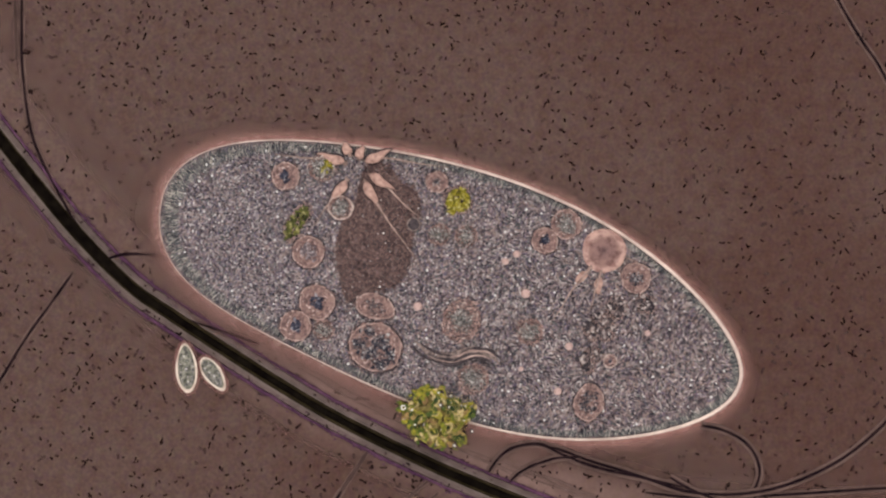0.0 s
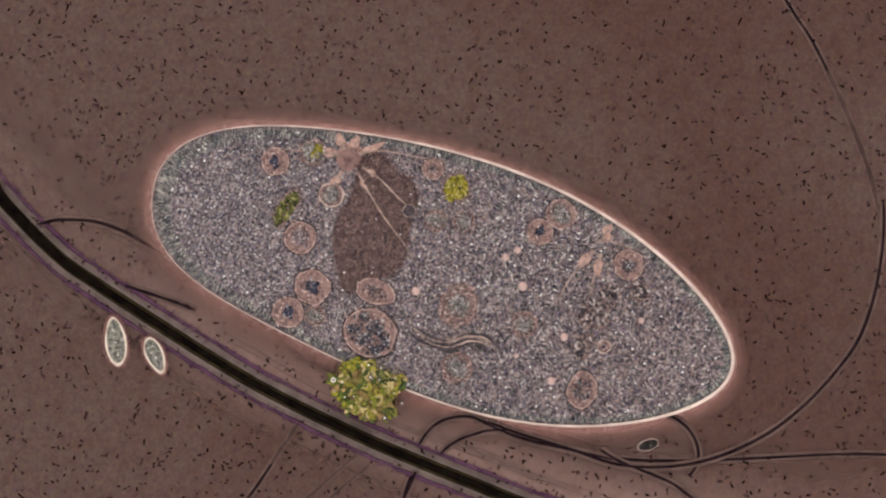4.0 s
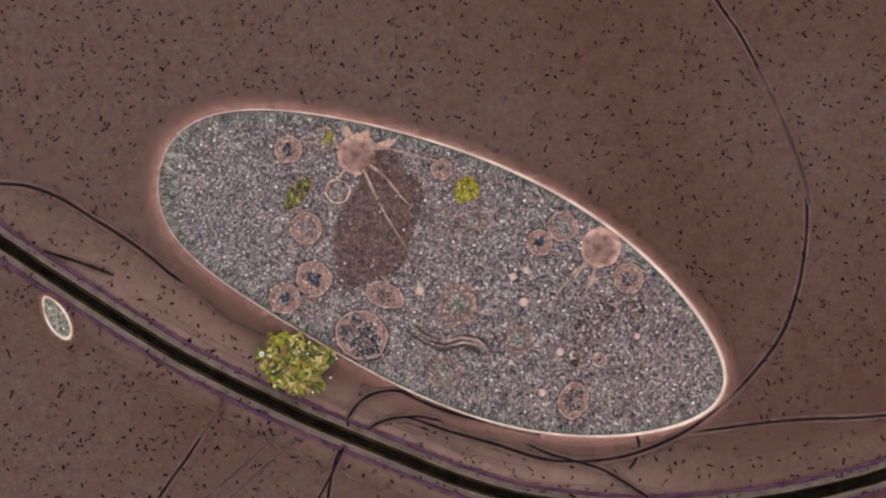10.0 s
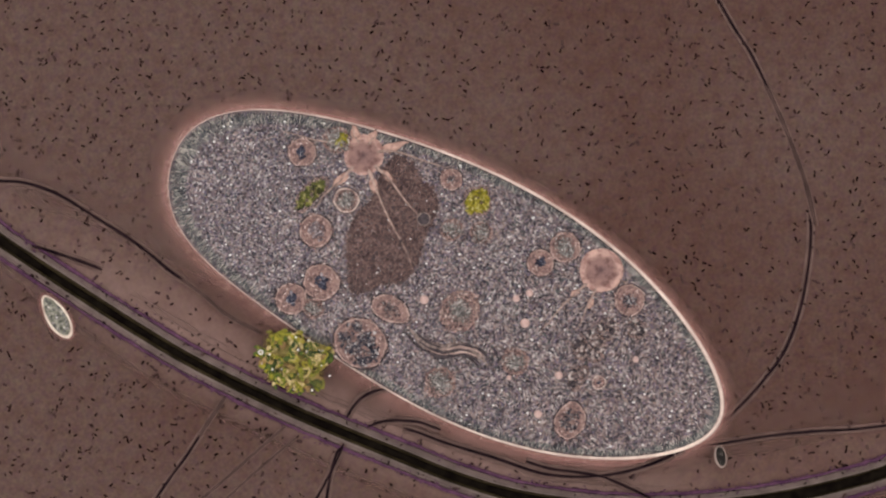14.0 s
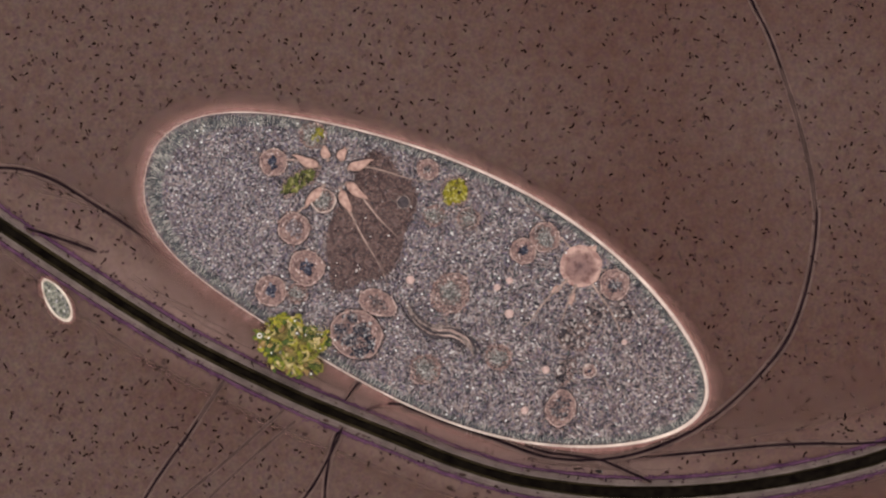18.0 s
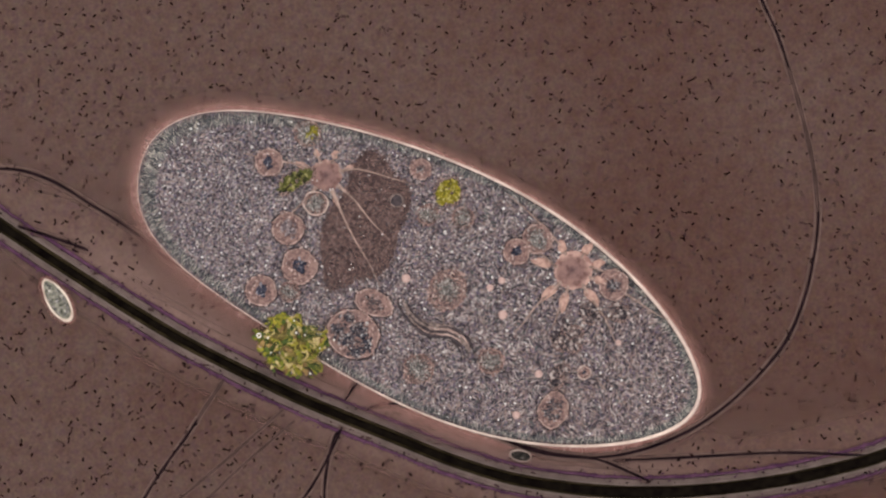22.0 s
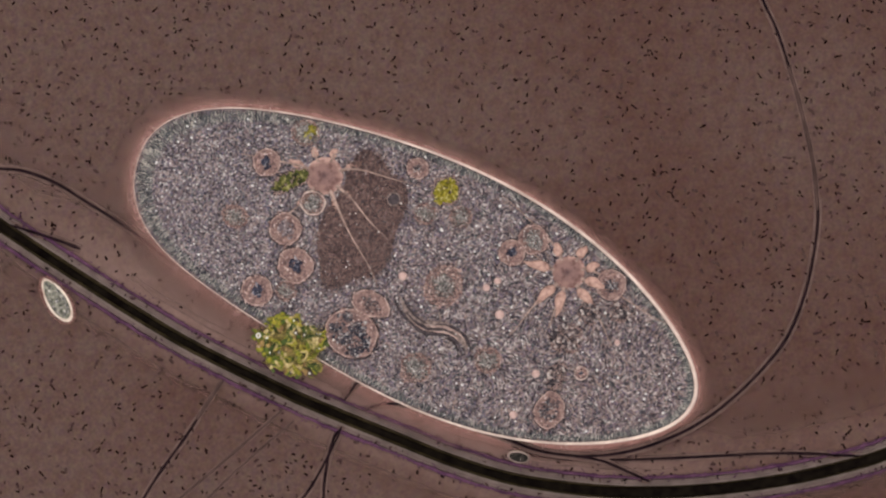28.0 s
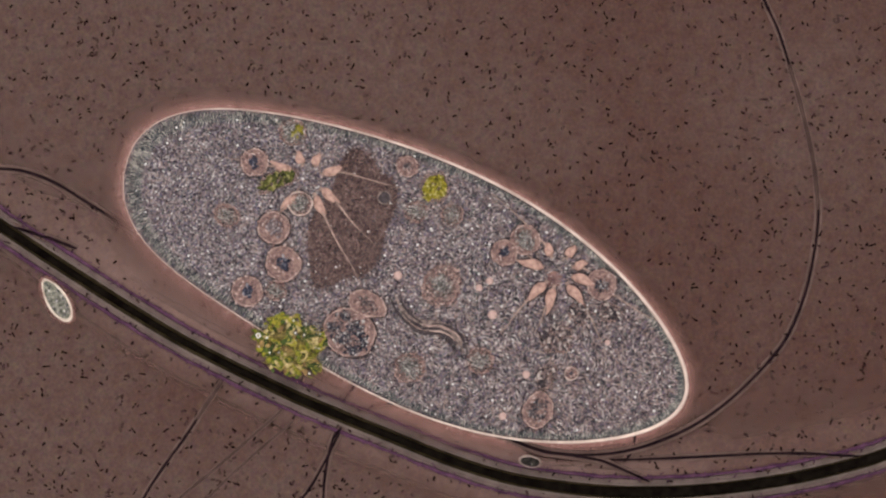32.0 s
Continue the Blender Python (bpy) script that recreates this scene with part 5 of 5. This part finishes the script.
    in_cell(organs["g1"], 0, 0, (0, -0.5665, 0.1998), (2, -0.578, 0.1909), (3.5, -0.5728, 0.1846), (5.5, -0.5644, 0.1776), (9.5, -0.5602, 0.1507), (13, -0.5572, 0.1343), (14.5, -0.5567, 0.1312), (16.5, -0.5507, 0.1338), (19, -0.5536, 0.121), (25.5, -0.5427, 0.105), (30, -0.542, 0.0988), (32, -0.5513, 0.0969))
    in_cell(organs["g2"], 0, 0, (0, -0.6987, 0.3394), (2, -0.7103, 0.3304), (3.5, -0.7105, 0.3317), (5.5, -0.7073, 0.3368), (9.5, -0.7098, 0.3315), (13, -0.7139, 0.3315), (14.5, -0.7133, 0.354), (16.5, -0.7089, 0.355), (19, -0.7144, 0.3768), (25.5, -0.7038, 0.3677), (30, -0.6992, 0.3692), (32, -0.7099, 0.3686))
    in_cell(organs["g3"], 0, 0, (0, -0.1999, 0.4407), (2, -0.1955, 0.4346), (3.5, -0.187, 0.4347), (5.5, -0.1769, 0.4329), (9.5, -0.1787, 0.419), (13, -0.1821, 0.4192), (14.5, -0.1892, 0.4262), (16.5, -0.1848, 0.4378), (19, -0.1956, 0.4454), (25.5, -0.1888, 0.4324), (30, -0.1875, 0.4351), (32, -0.1892, 0.441))
    in_cell(organs["g4"], 0, 0, (0, -0.1164, 0.2247), (2, -0.1131, 0.2204), (3.5, -0.1014, 0.2234), (5.5, -0.0868, 0.225), (9.5, -0.0813, 0.216), (13, -0.0798, 0.2204), (14.5, -0.0833, 0.2329), (16.5, -0.0769, 0.2559), (19, -0.0801, 0.2747), (25.5, -0.0722, 0.2654), (30, -0.0703, 0.2687), (32, -0.0677, 0.2752))
    in_cell(organs["g5"], 0, 0, (0, -0.001, 0.2554), (2, 0.0045, 0.2525), (3.5, 0.0164, 0.2567), (5.5, 0.031, 0.2598), (9.5, 0.0361, 0.2555), (13, 0.0373, 0.2636), (14.5, 0.0398, 0.2789), (16.5, 0.057, 0.3041), (19, 0.0637, 0.3266), (25.5, 0.0737, 0.3175), (30, 0.0771, 0.3217), (32, 0.0799, 0.3285))
    in_cell(organs["g6"], 0, 0, (0, 0.4019, 0.4447), (2, 0.4043, 0.4284), (3.5, 0.4133, 0.4274), (5.5, 0.4245, 0.422), (9.5, 0.4157, 0.4007), (13, 0.4007, 0.3853), (14.5, 0.3965, 0.3823), (16.5, 0.4085, 0.3891), (19, 0.4016, 0.3838), (25.5, 0.4094, 0.3673), (30, 0.4095, 0.3597), (32, 0.4201, 0.36))
    in_cell(organs["g7"], 0, 0, (0, 0.2292, -0.3328), (2, 0.2044, -0.3513), (3.5, 0.2003, -0.3587), (5.5, 0.1942, -0.3712), (9.5, 0.1878, -0.3952), (13, 0.1803, -0.3988), (14.5, 0.1741, -0.3957), (16.5, 0.1682, -0.3723), (19, 0.167, -0.3619), (25.5, 0.1745, -0.3687), (30, 0.1763, -0.3696), (32, 0.1892, -0.3636))
    in_cell(organs["g8"], 0, 0, (0, 0.3988, -0.0564), (2, 0.3983, -0.0752), (3.5, 0.4117, -0.0841), (5.5, 0.4277, -0.0959), (9.5, 0.4323, -0.1357), (13, 0.4316, -0.1604), (14.5, 0.4289, -0.1698), (16.5, 0.4333, -0.1708), (19, 0.4392, -0.1889), (25.5, 0.4479, -0.2031), (30, 0.4507, -0.2082), (32, 0.4596, -0.2083))
    in_cell(organs["g9"], 0, 0, (0, -0.4659, -0.3368), (2, -0.4766, -0.3442), (3.5, -0.4694, -0.3454), (5.5, -0.4618, -0.3432), (9.5, -0.4704, -0.3656), (13, -0.4692, -0.3698), (14.5, -0.471, -0.3534), (16.5, -0.4741, -0.3123), (19, -0.4911, -0.2893), (25.5, -0.4883, -0.3006), (30, -0.4872, -0.3015), (32, -0.4896, -0.2978))
    walk(organs["late"], [(t, pose(x, y, skin(x, y) - deep)) for t, x, y, deep in ((0, -0.826, -0.100, 0.04), (21, -0.826, -0.100, 0.04), (25.5, -0.828, -0.099, 0.006), (28, -0.830, -0.098, 0), (30, -0.828, -0.093, 0), (32, -0.824, -0.086, 0))])
    in_cell(organs["c1"], 0, 0, (0, 0.6846, 0.0599), (2, 0.6784, 0.0542), (3.5, 0.6898, 0.0529), (5.5, 0.7025, 0.0537), (9.5, 0.7003, 0.0421), (13, 0.6947, 0.0367), (14.5, 0.6906, 0.0392), (16.5, 0.7005, 0.0456), (19, 0.7042, 0.0411), (25.5, 0.7168, 0.0286), (30, 0.7217, 0.0252), (32, 0.724, 0.0206))
    in_cell(organs["c2"], 0, 0, (0, 0.7307, 0.1672), (2, 0.7218, 0.1615), (3.5, 0.7329, 0.1593), (5.5, 0.7453, 0.1589), (9.5, 0.7417, 0.1483), (13, 0.7324, 0.1407), (14.5, 0.7281, 0.1537), (16.5, 0.7412, 0.1699), (19, 0.7472, 0.1778), (25.5, 0.7647, 0.1711), (30, 0.7722, 0.1704), (32, 0.773, 0.1643))
    in_cell(organs["c3"], 0, 0, (0, 0.6902, -0.0901), (2, 0.6833, -0.0929), (3.5, 0.6952, -0.0944), (5.5, 0.7078, -0.0903), (9.5, 0.7064, -0.0997), (13, 0.7066, -0.1011), (14.5, 0.7086, -0.1052), (16.5, 0.7254, -0.1071), (19, 0.7394, -0.1206), (25.5, 0.7503, -0.139), (30, 0.7551, -0.1443), (32, 0.7553, -0.1506))
    in_cell(organs["c4"], 0, 0, (0, 0.849, 0.2241), (2, 0.8386, 0.2191), (3.5, 0.8496, 0.2167), (5.5, 0.8618, 0.2164), (9.5, 0.8577, 0.2071), (13, 0.8475, 0.1995), (14.5, 0.8425, 0.2137), (16.5, 0.8563, 0.2293), (19, 0.8629, 0.2369), (25.5, 0.8823, 0.2312), (30, 0.891, 0.231), (32, 0.8906, 0.2235))
    in_cell(organs["r1"], 0, 0, (0, 0.7765, -0.0666), (2, 0.7678, -0.0679), (3.5, 0.7786, -0.0685), (5.5, 0.7897, -0.063), (9.5, 0.7939, -0.0767), (13, 0.8, -0.0832), (14.5, 0.8019, -0.0783), (16.5, 0.8188, -0.0688), (19, 0.8326, -0.0678), (25.5, 0.8439, -0.0831), (30, 0.849, -0.0861), (32, 0.8486, -0.092))
    in_cell(organs["d1"], 0, 0, (0, 0.1993, 0.2043), (2, 0.2166, 0.1802), (3.5, 0.239, 0.1712), (5.5, 0.2678, 0.156), (9.5, 0.296, 0.113), (13, 0.3131, 0.083), (14.5, 0.3062, 0.0835), (16.5, 0.3082, 0.0969), (19, 0.3028, 0.0966), (25.5, 0.3095, 0.0854), (30, 0.3099, 0.0812), (32, 0.3218, 0.0837))
    in_cell(organs["d2"], 0, 0, (0, 0.2362, 0.2507), (2, 0.2562, 0.2258), (3.5, 0.2792, 0.2176), (5.5, 0.309, 0.203), (9.5, 0.3379, 0.1621), (13, 0.3558, 0.1314), (14.5, 0.3467, 0.1326), (16.5, 0.3494, 0.1462), (19, 0.3365, 0.1479), (25.5, 0.3423, 0.1344), (30, 0.3414, 0.1287), (32, 0.3525, 0.1303))
    in_cell(organs["d3"], 0, 0, (0, -0.1054, -0.1067), (2, -0.1032, -0.108), (3.5, -0.0879, -0.1021), (5.5, -0.0666, -0.098), (9.5, -0.0531, -0.1125), (13, -0.0511, -0.1109), (14.5, -0.0531, -0.0983), (16.5, -0.0602, -0.0574), (19, -0.0544, -0.0245), (25.5, -0.047, -0.0257), (30, -0.0449, -0.0238), (32, -0.0265, -0.0142))
    in_cell(organs["d4"], 0, 0, (0, 0.3289, 0.0983), (2, 0.336, 0.0797), (3.5, 0.3528, 0.0732), (5.5, 0.3738, 0.0626), (9.5, 0.3872, 0.0276), (13, 0.3922, 0.0055), (14.5, 0.3903, 0.0049), (16.5, 0.3975, 0.016), (19, 0.4027, 0.0126), (25.5, 0.4118, 0.0017), (30, 0.4142, -0.0019), (32, 0.4253, -0.0003))
    in_cell(organs["d5"], 0, 0, (0, 0.5841, -0.0626), (2, 0.5823, -0.0741), (3.5, 0.5972, -0.0813), (5.5, 0.6142, -0.0858), (9.5, 0.6216, -0.1123), (13, 0.6285, -0.1281), (14.5, 0.6291, -0.1333), (16.5, 0.6429, -0.1353), (19, 0.6541, -0.1496), (25.5, 0.6642, -0.1678), (30, 0.6684, -0.1732), (32, 0.6697, -0.1785))
    in_cell(organs["d6"], 0, 0, (0, 0.5999, -0.2668), (2, 0.5933, -0.2757), (3.5, 0.6063, -0.2835), (5.5, 0.6198, -0.2854), (9.5, 0.6211, -0.3092), (13, 0.6265, -0.3224), (14.5, 0.6242, -0.3294), (16.5, 0.635, -0.3355), (19, 0.6424, -0.3531), (25.5, 0.6499, -0.3749), (30, 0.6531, -0.3811), (32, 0.6506, -0.389))
    in_cell(organs["d7"], 0, 0, (0, 0.4147, -0.2231), (2, 0.4117, -0.2289), (3.5, 0.4239, -0.2288), (5.5, 0.4382, -0.2278), (9.5, 0.4396, -0.243), (13, 0.4374, -0.246), (14.5, 0.4365, -0.237), (16.5, 0.4435, -0.2139), (19, 0.4523, -0.2011), (25.5, 0.4615, -0.2096), (30, 0.4648, -0.2103), (32, 0.4727, -0.2089))
    in_cell(organs["d8"], 0, 0, (0, 0.8939, 0.1032), (2, 0.8861, 0.0975), (3.5, 0.8974, 0.0953), (5.5, 0.9101, 0.0955), (9.5, 0.9077, 0.0835), (13, 0.9017, 0.0768), (14.5, 0.8981, 0.0884), (16.5, 0.9101, 0.1047), (19, 0.9159, 0.1131), (25.5, 0.9307, 0.1043), (30, 0.9369, 0.1032), (32, 0.9377, 0.0981))
    in_cell(organs["mic"], 0, 0, (0, -0.2361, 0.2314), (2, -0.2363, 0.225), (3.5, -0.2261, 0.2255), (5.5, -0.2131, 0.2246), (9.5, -0.2097, 0.2072), (13, -0.2099, 0.204), (14.5, -0.2174, 0.219), (16.5, -0.2202, 0.2481), (19, -0.2315, 0.2727), (25.5, -0.225, 0.265), (30, -0.2243, 0.2674), (32, -0.2223, 0.2733))
    in_cell(organs["gul"], 0, 0, (0, 0.1245, -0.2399, 43), (2, 0.1249, -0.2443, 42.5862), (3.5, 0.1353, -0.2395, 42.2759), (5.5, 0.1478, -0.2367, 41.8621), (9.5, 0.1447, -0.2477, 41.0345), (13, 0.1319, -0.2428, 40.3103), (14.5, 0.133, -0.2263, 40), (16.5, 0.1343, -0.1847, 25), (19, 0.1521, -0.1565, 24.9194), (25.5, 0.1614, -0.1541, 24.7097), (30, 0.165, -0.1506, 24.5645), (32, 0.1843, -0.1423, 24.5))
    in_cell(nucleus, 98, 0, (0, -0.3772, 0.1509), (2, -0.3599, 0.1398), (6, -0.3511, 0.1204), (9, -0.3494, 0.1), (13, -0.3341, 0.1187), (16.5, -0.3193, 0.1204), (19, -0.324, 0.1339), (25.5, -0.3134, 0.121), (32, -0.3145, 0.1279))
    star(vac_a, canals_a, STAR_A, [(0, 0), (2.6, 0), (3, 0.02), (3.5, 0.045), (4.5, 0.062), (5.5, 0.070), (7.5, 0.079), (9.5, 0.084), (11.5, 0.090), (12.6, 0.094), (13.5, 0.092), (14, 0.085), (14.5, 0.062), (14.9, 0.03), (15.2, 0), (18.4, 0), (19, 0.02), (19.6, 0.038), (20.5, 0.055), (22, 0.064), (25.5, 0.073), (28.5, 0.080), (29.6, 0.074), (30.1, 0.04), (30.4, 0), (32, 0)],
         [(0, 1.0), (2.6, 1.0), (3.5, 0.7), (5.5, 0.15), (10.5, 0.15), (12.5, 0.5), (14.5, 0.75), (16.5, 1.0), (18.4, 1.0), (19.5, 0.75), (21, 0.3), (25.5, 0.2), (27.5, 0.45), (29.5, 0.75), (32, 0.95)], [(0, 1), (3, 1), (5.5, 0.65), (14.5, 0.65), (16.5, 0), (32, 0)],
         [(0, -0.557, 0.392), (2, -0.5554, 0.3683), (3.5, -0.5397, 0.3627), (6, -0.5452, 0.3304), (9, -0.5416, 0.3293), (13, -0.5464, 0.3164), (14.5, -0.5928, 0.349), (16.5, -0.5537, 0.2718), (19, -0.5616, 0.2407), (23, -0.5554, 0.2337), (28, -0.545, 0.2285), (30, -0.5537, 0.2172), (32, -0.5604, 0.2073)])
    star(vac_b, canals_b, STAR_B, [(0, 0.097), (0.6, 0.097), (1, 0.058), (1.4, 0), (4, 0), (4.6, 0.026), (5.5, 0.048), (6.5, 0.061), (7.5, 0.074), (9.5, 0.084), (11.5, 0.090), (13.5, 0.096), (16.5, 0.096), (18.5, 0.090), (21.5, 0.084), (23.5, 0.080), (25.5, 0.075), (28, 0.068), (30.5, 0.060), (31.2, 0.048), (31.8, 0.036), (32, 0.032)],
         [(0, 0.6), (1.5, 0.75), (3.5, 0.7), (5.5, 0.4), (6.6, 0.05), (9.5, 0.0), (14.5, 0.0), (17, 0.05), (18.5, 0.45), (20.5, 0.78), (25.5, 0.97), (32, 1.0)], [(0, 1), (14.5, 1), (17.2, 0.7), (19.5, 0.1), (22, 0), (32, 0)],
         [(0, 0.5974, 0.3842), (2, 0.6368, 0.3845), (3.5, 0.6321, 0.3824), (6, 0.6073, 0.3617), (9, 0.6062, 0.3765), (13, 0.5903, 0.3533), (14.5, 0.5844, 0.364), (16.5, 0.6039, 0.3373), (19, 0.5981, 0.3278), (23, 0.6059, 0.3073), (28, 0.6081, 0.2904), (30, 0.6076, 0.2911), (32, 0.6077, 0.2951)])
    # the swimmers; the dark one dives under the fibre's halo sheet for a while
    for ob, rows in ((resting, (
        (0, -1.773, -0.2067, -86), (1, -1.7695, -0.2112, -86), (2, -1.765, -0.2083, -86), (3, -1.7888, -0.2061, -86), (3.5, -1.7867, -0.2074, -85),
        (5.5, -1.7471, -0.2208, -76), (6, -1.7527, -0.2183, -74), (7, -1.7307, -0.2238, -72), (8, -1.7221, -0.2216, -68), (9, -1.7209, -0.2236, -63),
        (10, -1.7234, -0.22, -60), (14, -1.7197, -0.2235, -58), (16.5, -1.7197, -0.222, -58), (19, -1.7121, -0.2248, -58), (32, -1.7082, -0.2248, -58))), (leaving, (
        (0, -1.6557, -0.2342, -55), (1, -1.6521, -0.2387, -55), (2, -1.6476, -0.2308, -52), (3, -1.6689, -0.226, -55), (3.5, -1.6444, -0.2174, -55),
        (4.2, -1.5797, -0.3295, -70), (5, -1.4305, -0.6845, -70), (5.5, -1.3326, -0.9126, -60), (6, -1.2157, -1.1249, -60), (6.5, -1.138, -1.2632, -60),
        (12, -0.9186, -1.6939, -60), (32, -0.909, -2.0203, -60))), (visiting, (
        (0, 2.1478, -0.0793, 60), (4.5, 1.9928, 0.0431, 110), (5.2, 1.7503, 0.413, 60), (5.5, 1.6567, 0.386, 55), (5.7, 1.641, 0.3161, 62),
        (5.9, 1.6478, 0.3536, 28), (6.1, 1.6093, 0.3434, 38), (6.3, 1.6104, 0.2406, 92), (6.5, 1.6215, 0.2527, 75), (6.7, 1.6542, 0.3863, 58),
        (6.9, 1.6743, 0.4724, 8), (7, 1.6881, 0.5104, -62), (7.1, 1.7195, 0.5442, -125), (7.2, 1.7757, 0.5581, -185), (7.3, 1.8395, 0.5669, -235),
        (7.6, 2.0523, 0.6676, -250), (9, 2.3597, 0.5831, -220), (13, 2.4039, 0.302, -190), (15.5, 2.1512, 0.0638, -190), (16.2, 1.8515, 0.0688, -170),
        (16.5, 1.7366, 0.1301, -160), (16.7, 1.8152, 0.1646, -120), (16.9, 1.8613, 0.2391, -80), (17, 1.8794, 0.2514, -25), (17.1, 1.9295, 0.2708, 35),
        (17.3, 2.0673, 0.382, 60), (17.6, 2.0105, 0.5351, 70), (18, 2.1811, 0.7277, 80), (20, 2.4086, 0.8516, 80), (32, 2.4124, 0.8516, 80))), (dark_swimmer, (
        (0, 1.898, -0.8285, 0), (1.5, 1.8071, -0.6834, 0), (2.3, 1.5214, -0.6738, 0), (2.6, 1.2938, -0.6259, -4), (2.9, 1.1383, -0.5851, -8),
        (3.2, 0.9646, -0.5198, -5), (3.5, 0.818, -0.5721, 25), (4.3, 0.4353, -0.7048, 10), (5.5, -0.0315, -0.7378, 0), (5.8, -0.1462, -0.6903, -15),
        (6.2, -0.3181, -0.6233, -20), (6.8, -0.4647, -0.5496, -25), (8, -0.4734, -0.5538, -25), (9, -0.4323, -0.5707, -25), (9.6, -0.2573, -0.6436, -22),
        (10.2, -0.0001, -0.7463, -18), (10.8, 0.2918, -0.8446, -14), (11.4, 0.5386, -0.9024, 0), (12, 0.8245, -0.9148, 15), (12.4, 1.0101, -0.8356, 20),
        (12.8, 1.1227, -0.8588, 10), (13, 1.1377, -0.8742, 32), (13.4, 1.1561, -0.8835, 45), (14, 1.2147, -0.8428, 100), (14.5, 1.2247, -0.8415, 108),
        (15.5, 1.1398, -0.8976, 70), (16.5, 1.0374, -0.9562, 50), (17, 0.9404, -0.9523, 20), (17.6, 0.7993, -0.9633, 5), (18.2, 0.6335, -0.9784, 0),
        (18.8, 0.5027, -0.954, -10), (19.4, 0.3956, -0.9365, -10), (21, 0.3509, -0.9165, -10), (24, 0.3159, -0.9115, -10), (28, 0.3337, -0.919, -10),
        (30, 0.3346, -0.9165, -8), (32, 0.3846, -0.939, -10)))):
        walk(ob, [(t, pose(x, y, fill_level(DIVE, t) if ob is dark_swimmer else 0.0, 0, 0, a)) for t, x, y, a in rows])
    # the filaments that the cell pushes aside
    for ob, rows in ((sweep_right, (
        (0, 0.855, -0.7275, 2.5), (3.5, 0.855, -0.7275, 2.6), (6, 0.8375, -0.73, 3.2), (9, 0.845, -0.785, 3.6), (11, 0.845, -0.84, 3.3),
        (13, 0.845, -0.885, 2.6), (14.5, 0.845, -0.895, 2.3), (17, 0.845, -0.9, 1.2), (20, 0.845, -0.895, 0.3), (25, 0.845, -0.8875, 0.2),
        (32, 0.845, -0.88, 0))), (sweep_top, (
        (0, 1.5934, 0.3763, 9.5), (3.5, 1.5934, 0.3763, 9.2), (6, 1.5897, 0.3712, 8.7), (9, 1.601, 0.3136, 10), (11, 1.6201, 0.2452, 9.8),
        (13, 1.6352, 0.1893, 9), (14.5, 1.6333, 0.1807, 7.5), (17, 1.6352, 0.1743, 4), (20, 1.652, 0.1667, 0.5), (25, 1.6538, 0.1728, 0.3),
        (32, 1.6575, 0.1775, 0))), (cross_right, (
        (0, 0.735, -0.725, 1), (2, 0.765, -0.705, 0), (6, 0.845, -0.68, 0.5), (9, 0.845, -0.69, 4.2), (10, 0.845, -0.705, 4.5),
        (11, 0.845, -0.73, 5.5), (13, 0.845, -0.775, 6.2), (14.5, 0.845, -0.805, 6), (16.5, 0.845, -0.875, 3), (19, 0.845, -0.87, 2.5),
        (21, 0.845, -0.88, 0.3), (32, 0.845, -0.88, 0))), (hook, (
        (0, 0.745, -0.6925, 0), (2, 0.765, -0.6975, 0), (3.5, 0.78, -0.725, 0), (6, 0.7925, -0.765, 0), (9, 0.830, -0.80, 0),
        (11, 0.838, -0.835, 0), (13, 0.845, -0.865, 0), (14.5, 0.845, -0.868, 0), (17, 0.838, -0.868, 0), (20, 0.832, -0.868, 0),
        (32, 0.832, -0.862, 0))), (branch, (
        (0, 0.4475, -0.7425, -14), (6, 0.4475, -0.7425, -14), (9, 0.4475, -0.7975, -10), (11, 0.4475, -0.8425, -6), (13, 0.4475, -0.8775, -3),
        (14.5, 0.4475, -0.8975, 0), (32, 0.4475, -0.8975, 0))), (spur, (
        (0, -0.3475, -0.71, 22), (6, -0.3475, -0.71, 21), (9, -0.3475, -0.71, 12), (11, -0.3475, -0.71, 5), (13, -0.3475, -0.71, 0),
        (32, -0.3475, -0.71, 0)))):
        walk(ob, [(t, pose(x, y, 0, 0, 0, a)) for t, x, y, a in rows])
    walk(arc_left, [(t, pose(x, y, 0)) for t, x, y in ((0, -0.008, -0.060), (2, -0.005, -0.055), (3.5, -0.004, -0.040), (5.5, 0, -0.004), (7, 0, 0), (9, 0.004, 0.010), (13, 0.008, 0.020), (17, 0.004, 0.010), (20, 0, 0), (32, 0, 0))])
    walk(short_left, [(t, pose(x, y, 0)) for t, x, y in ((0, 0.165, -0.105), (2.5, 0.17, -0.098), (3.5, 0.195, -0.082), (5.5, 0.18, -0.060), (9, 0.156, -0.040), (11, 0.136, -0.028), (14, 0.10, -0.018), (17, 0.088, -0.015), (20, 0.062, -0.010), (25, 0.028, -0.003), (32, 0, 0))])
    # the bacteria drift with the water, which slowly begins to turn, and jiggle
    for k, ob in enumerate(swarms):
        walk(ob, [(t, pose(0.10 - 0.005 * t + 0.010 * math.sin(t * 0.9 + k * 2), 0.010 * math.cos(t * 0.8 + k * 1.7), 0, 0, 0, 30 * (t / 32) ** 3 + 0.35 * math.sin(t * 1.1 + k * 2.3))) for t in range(33)])


motions()
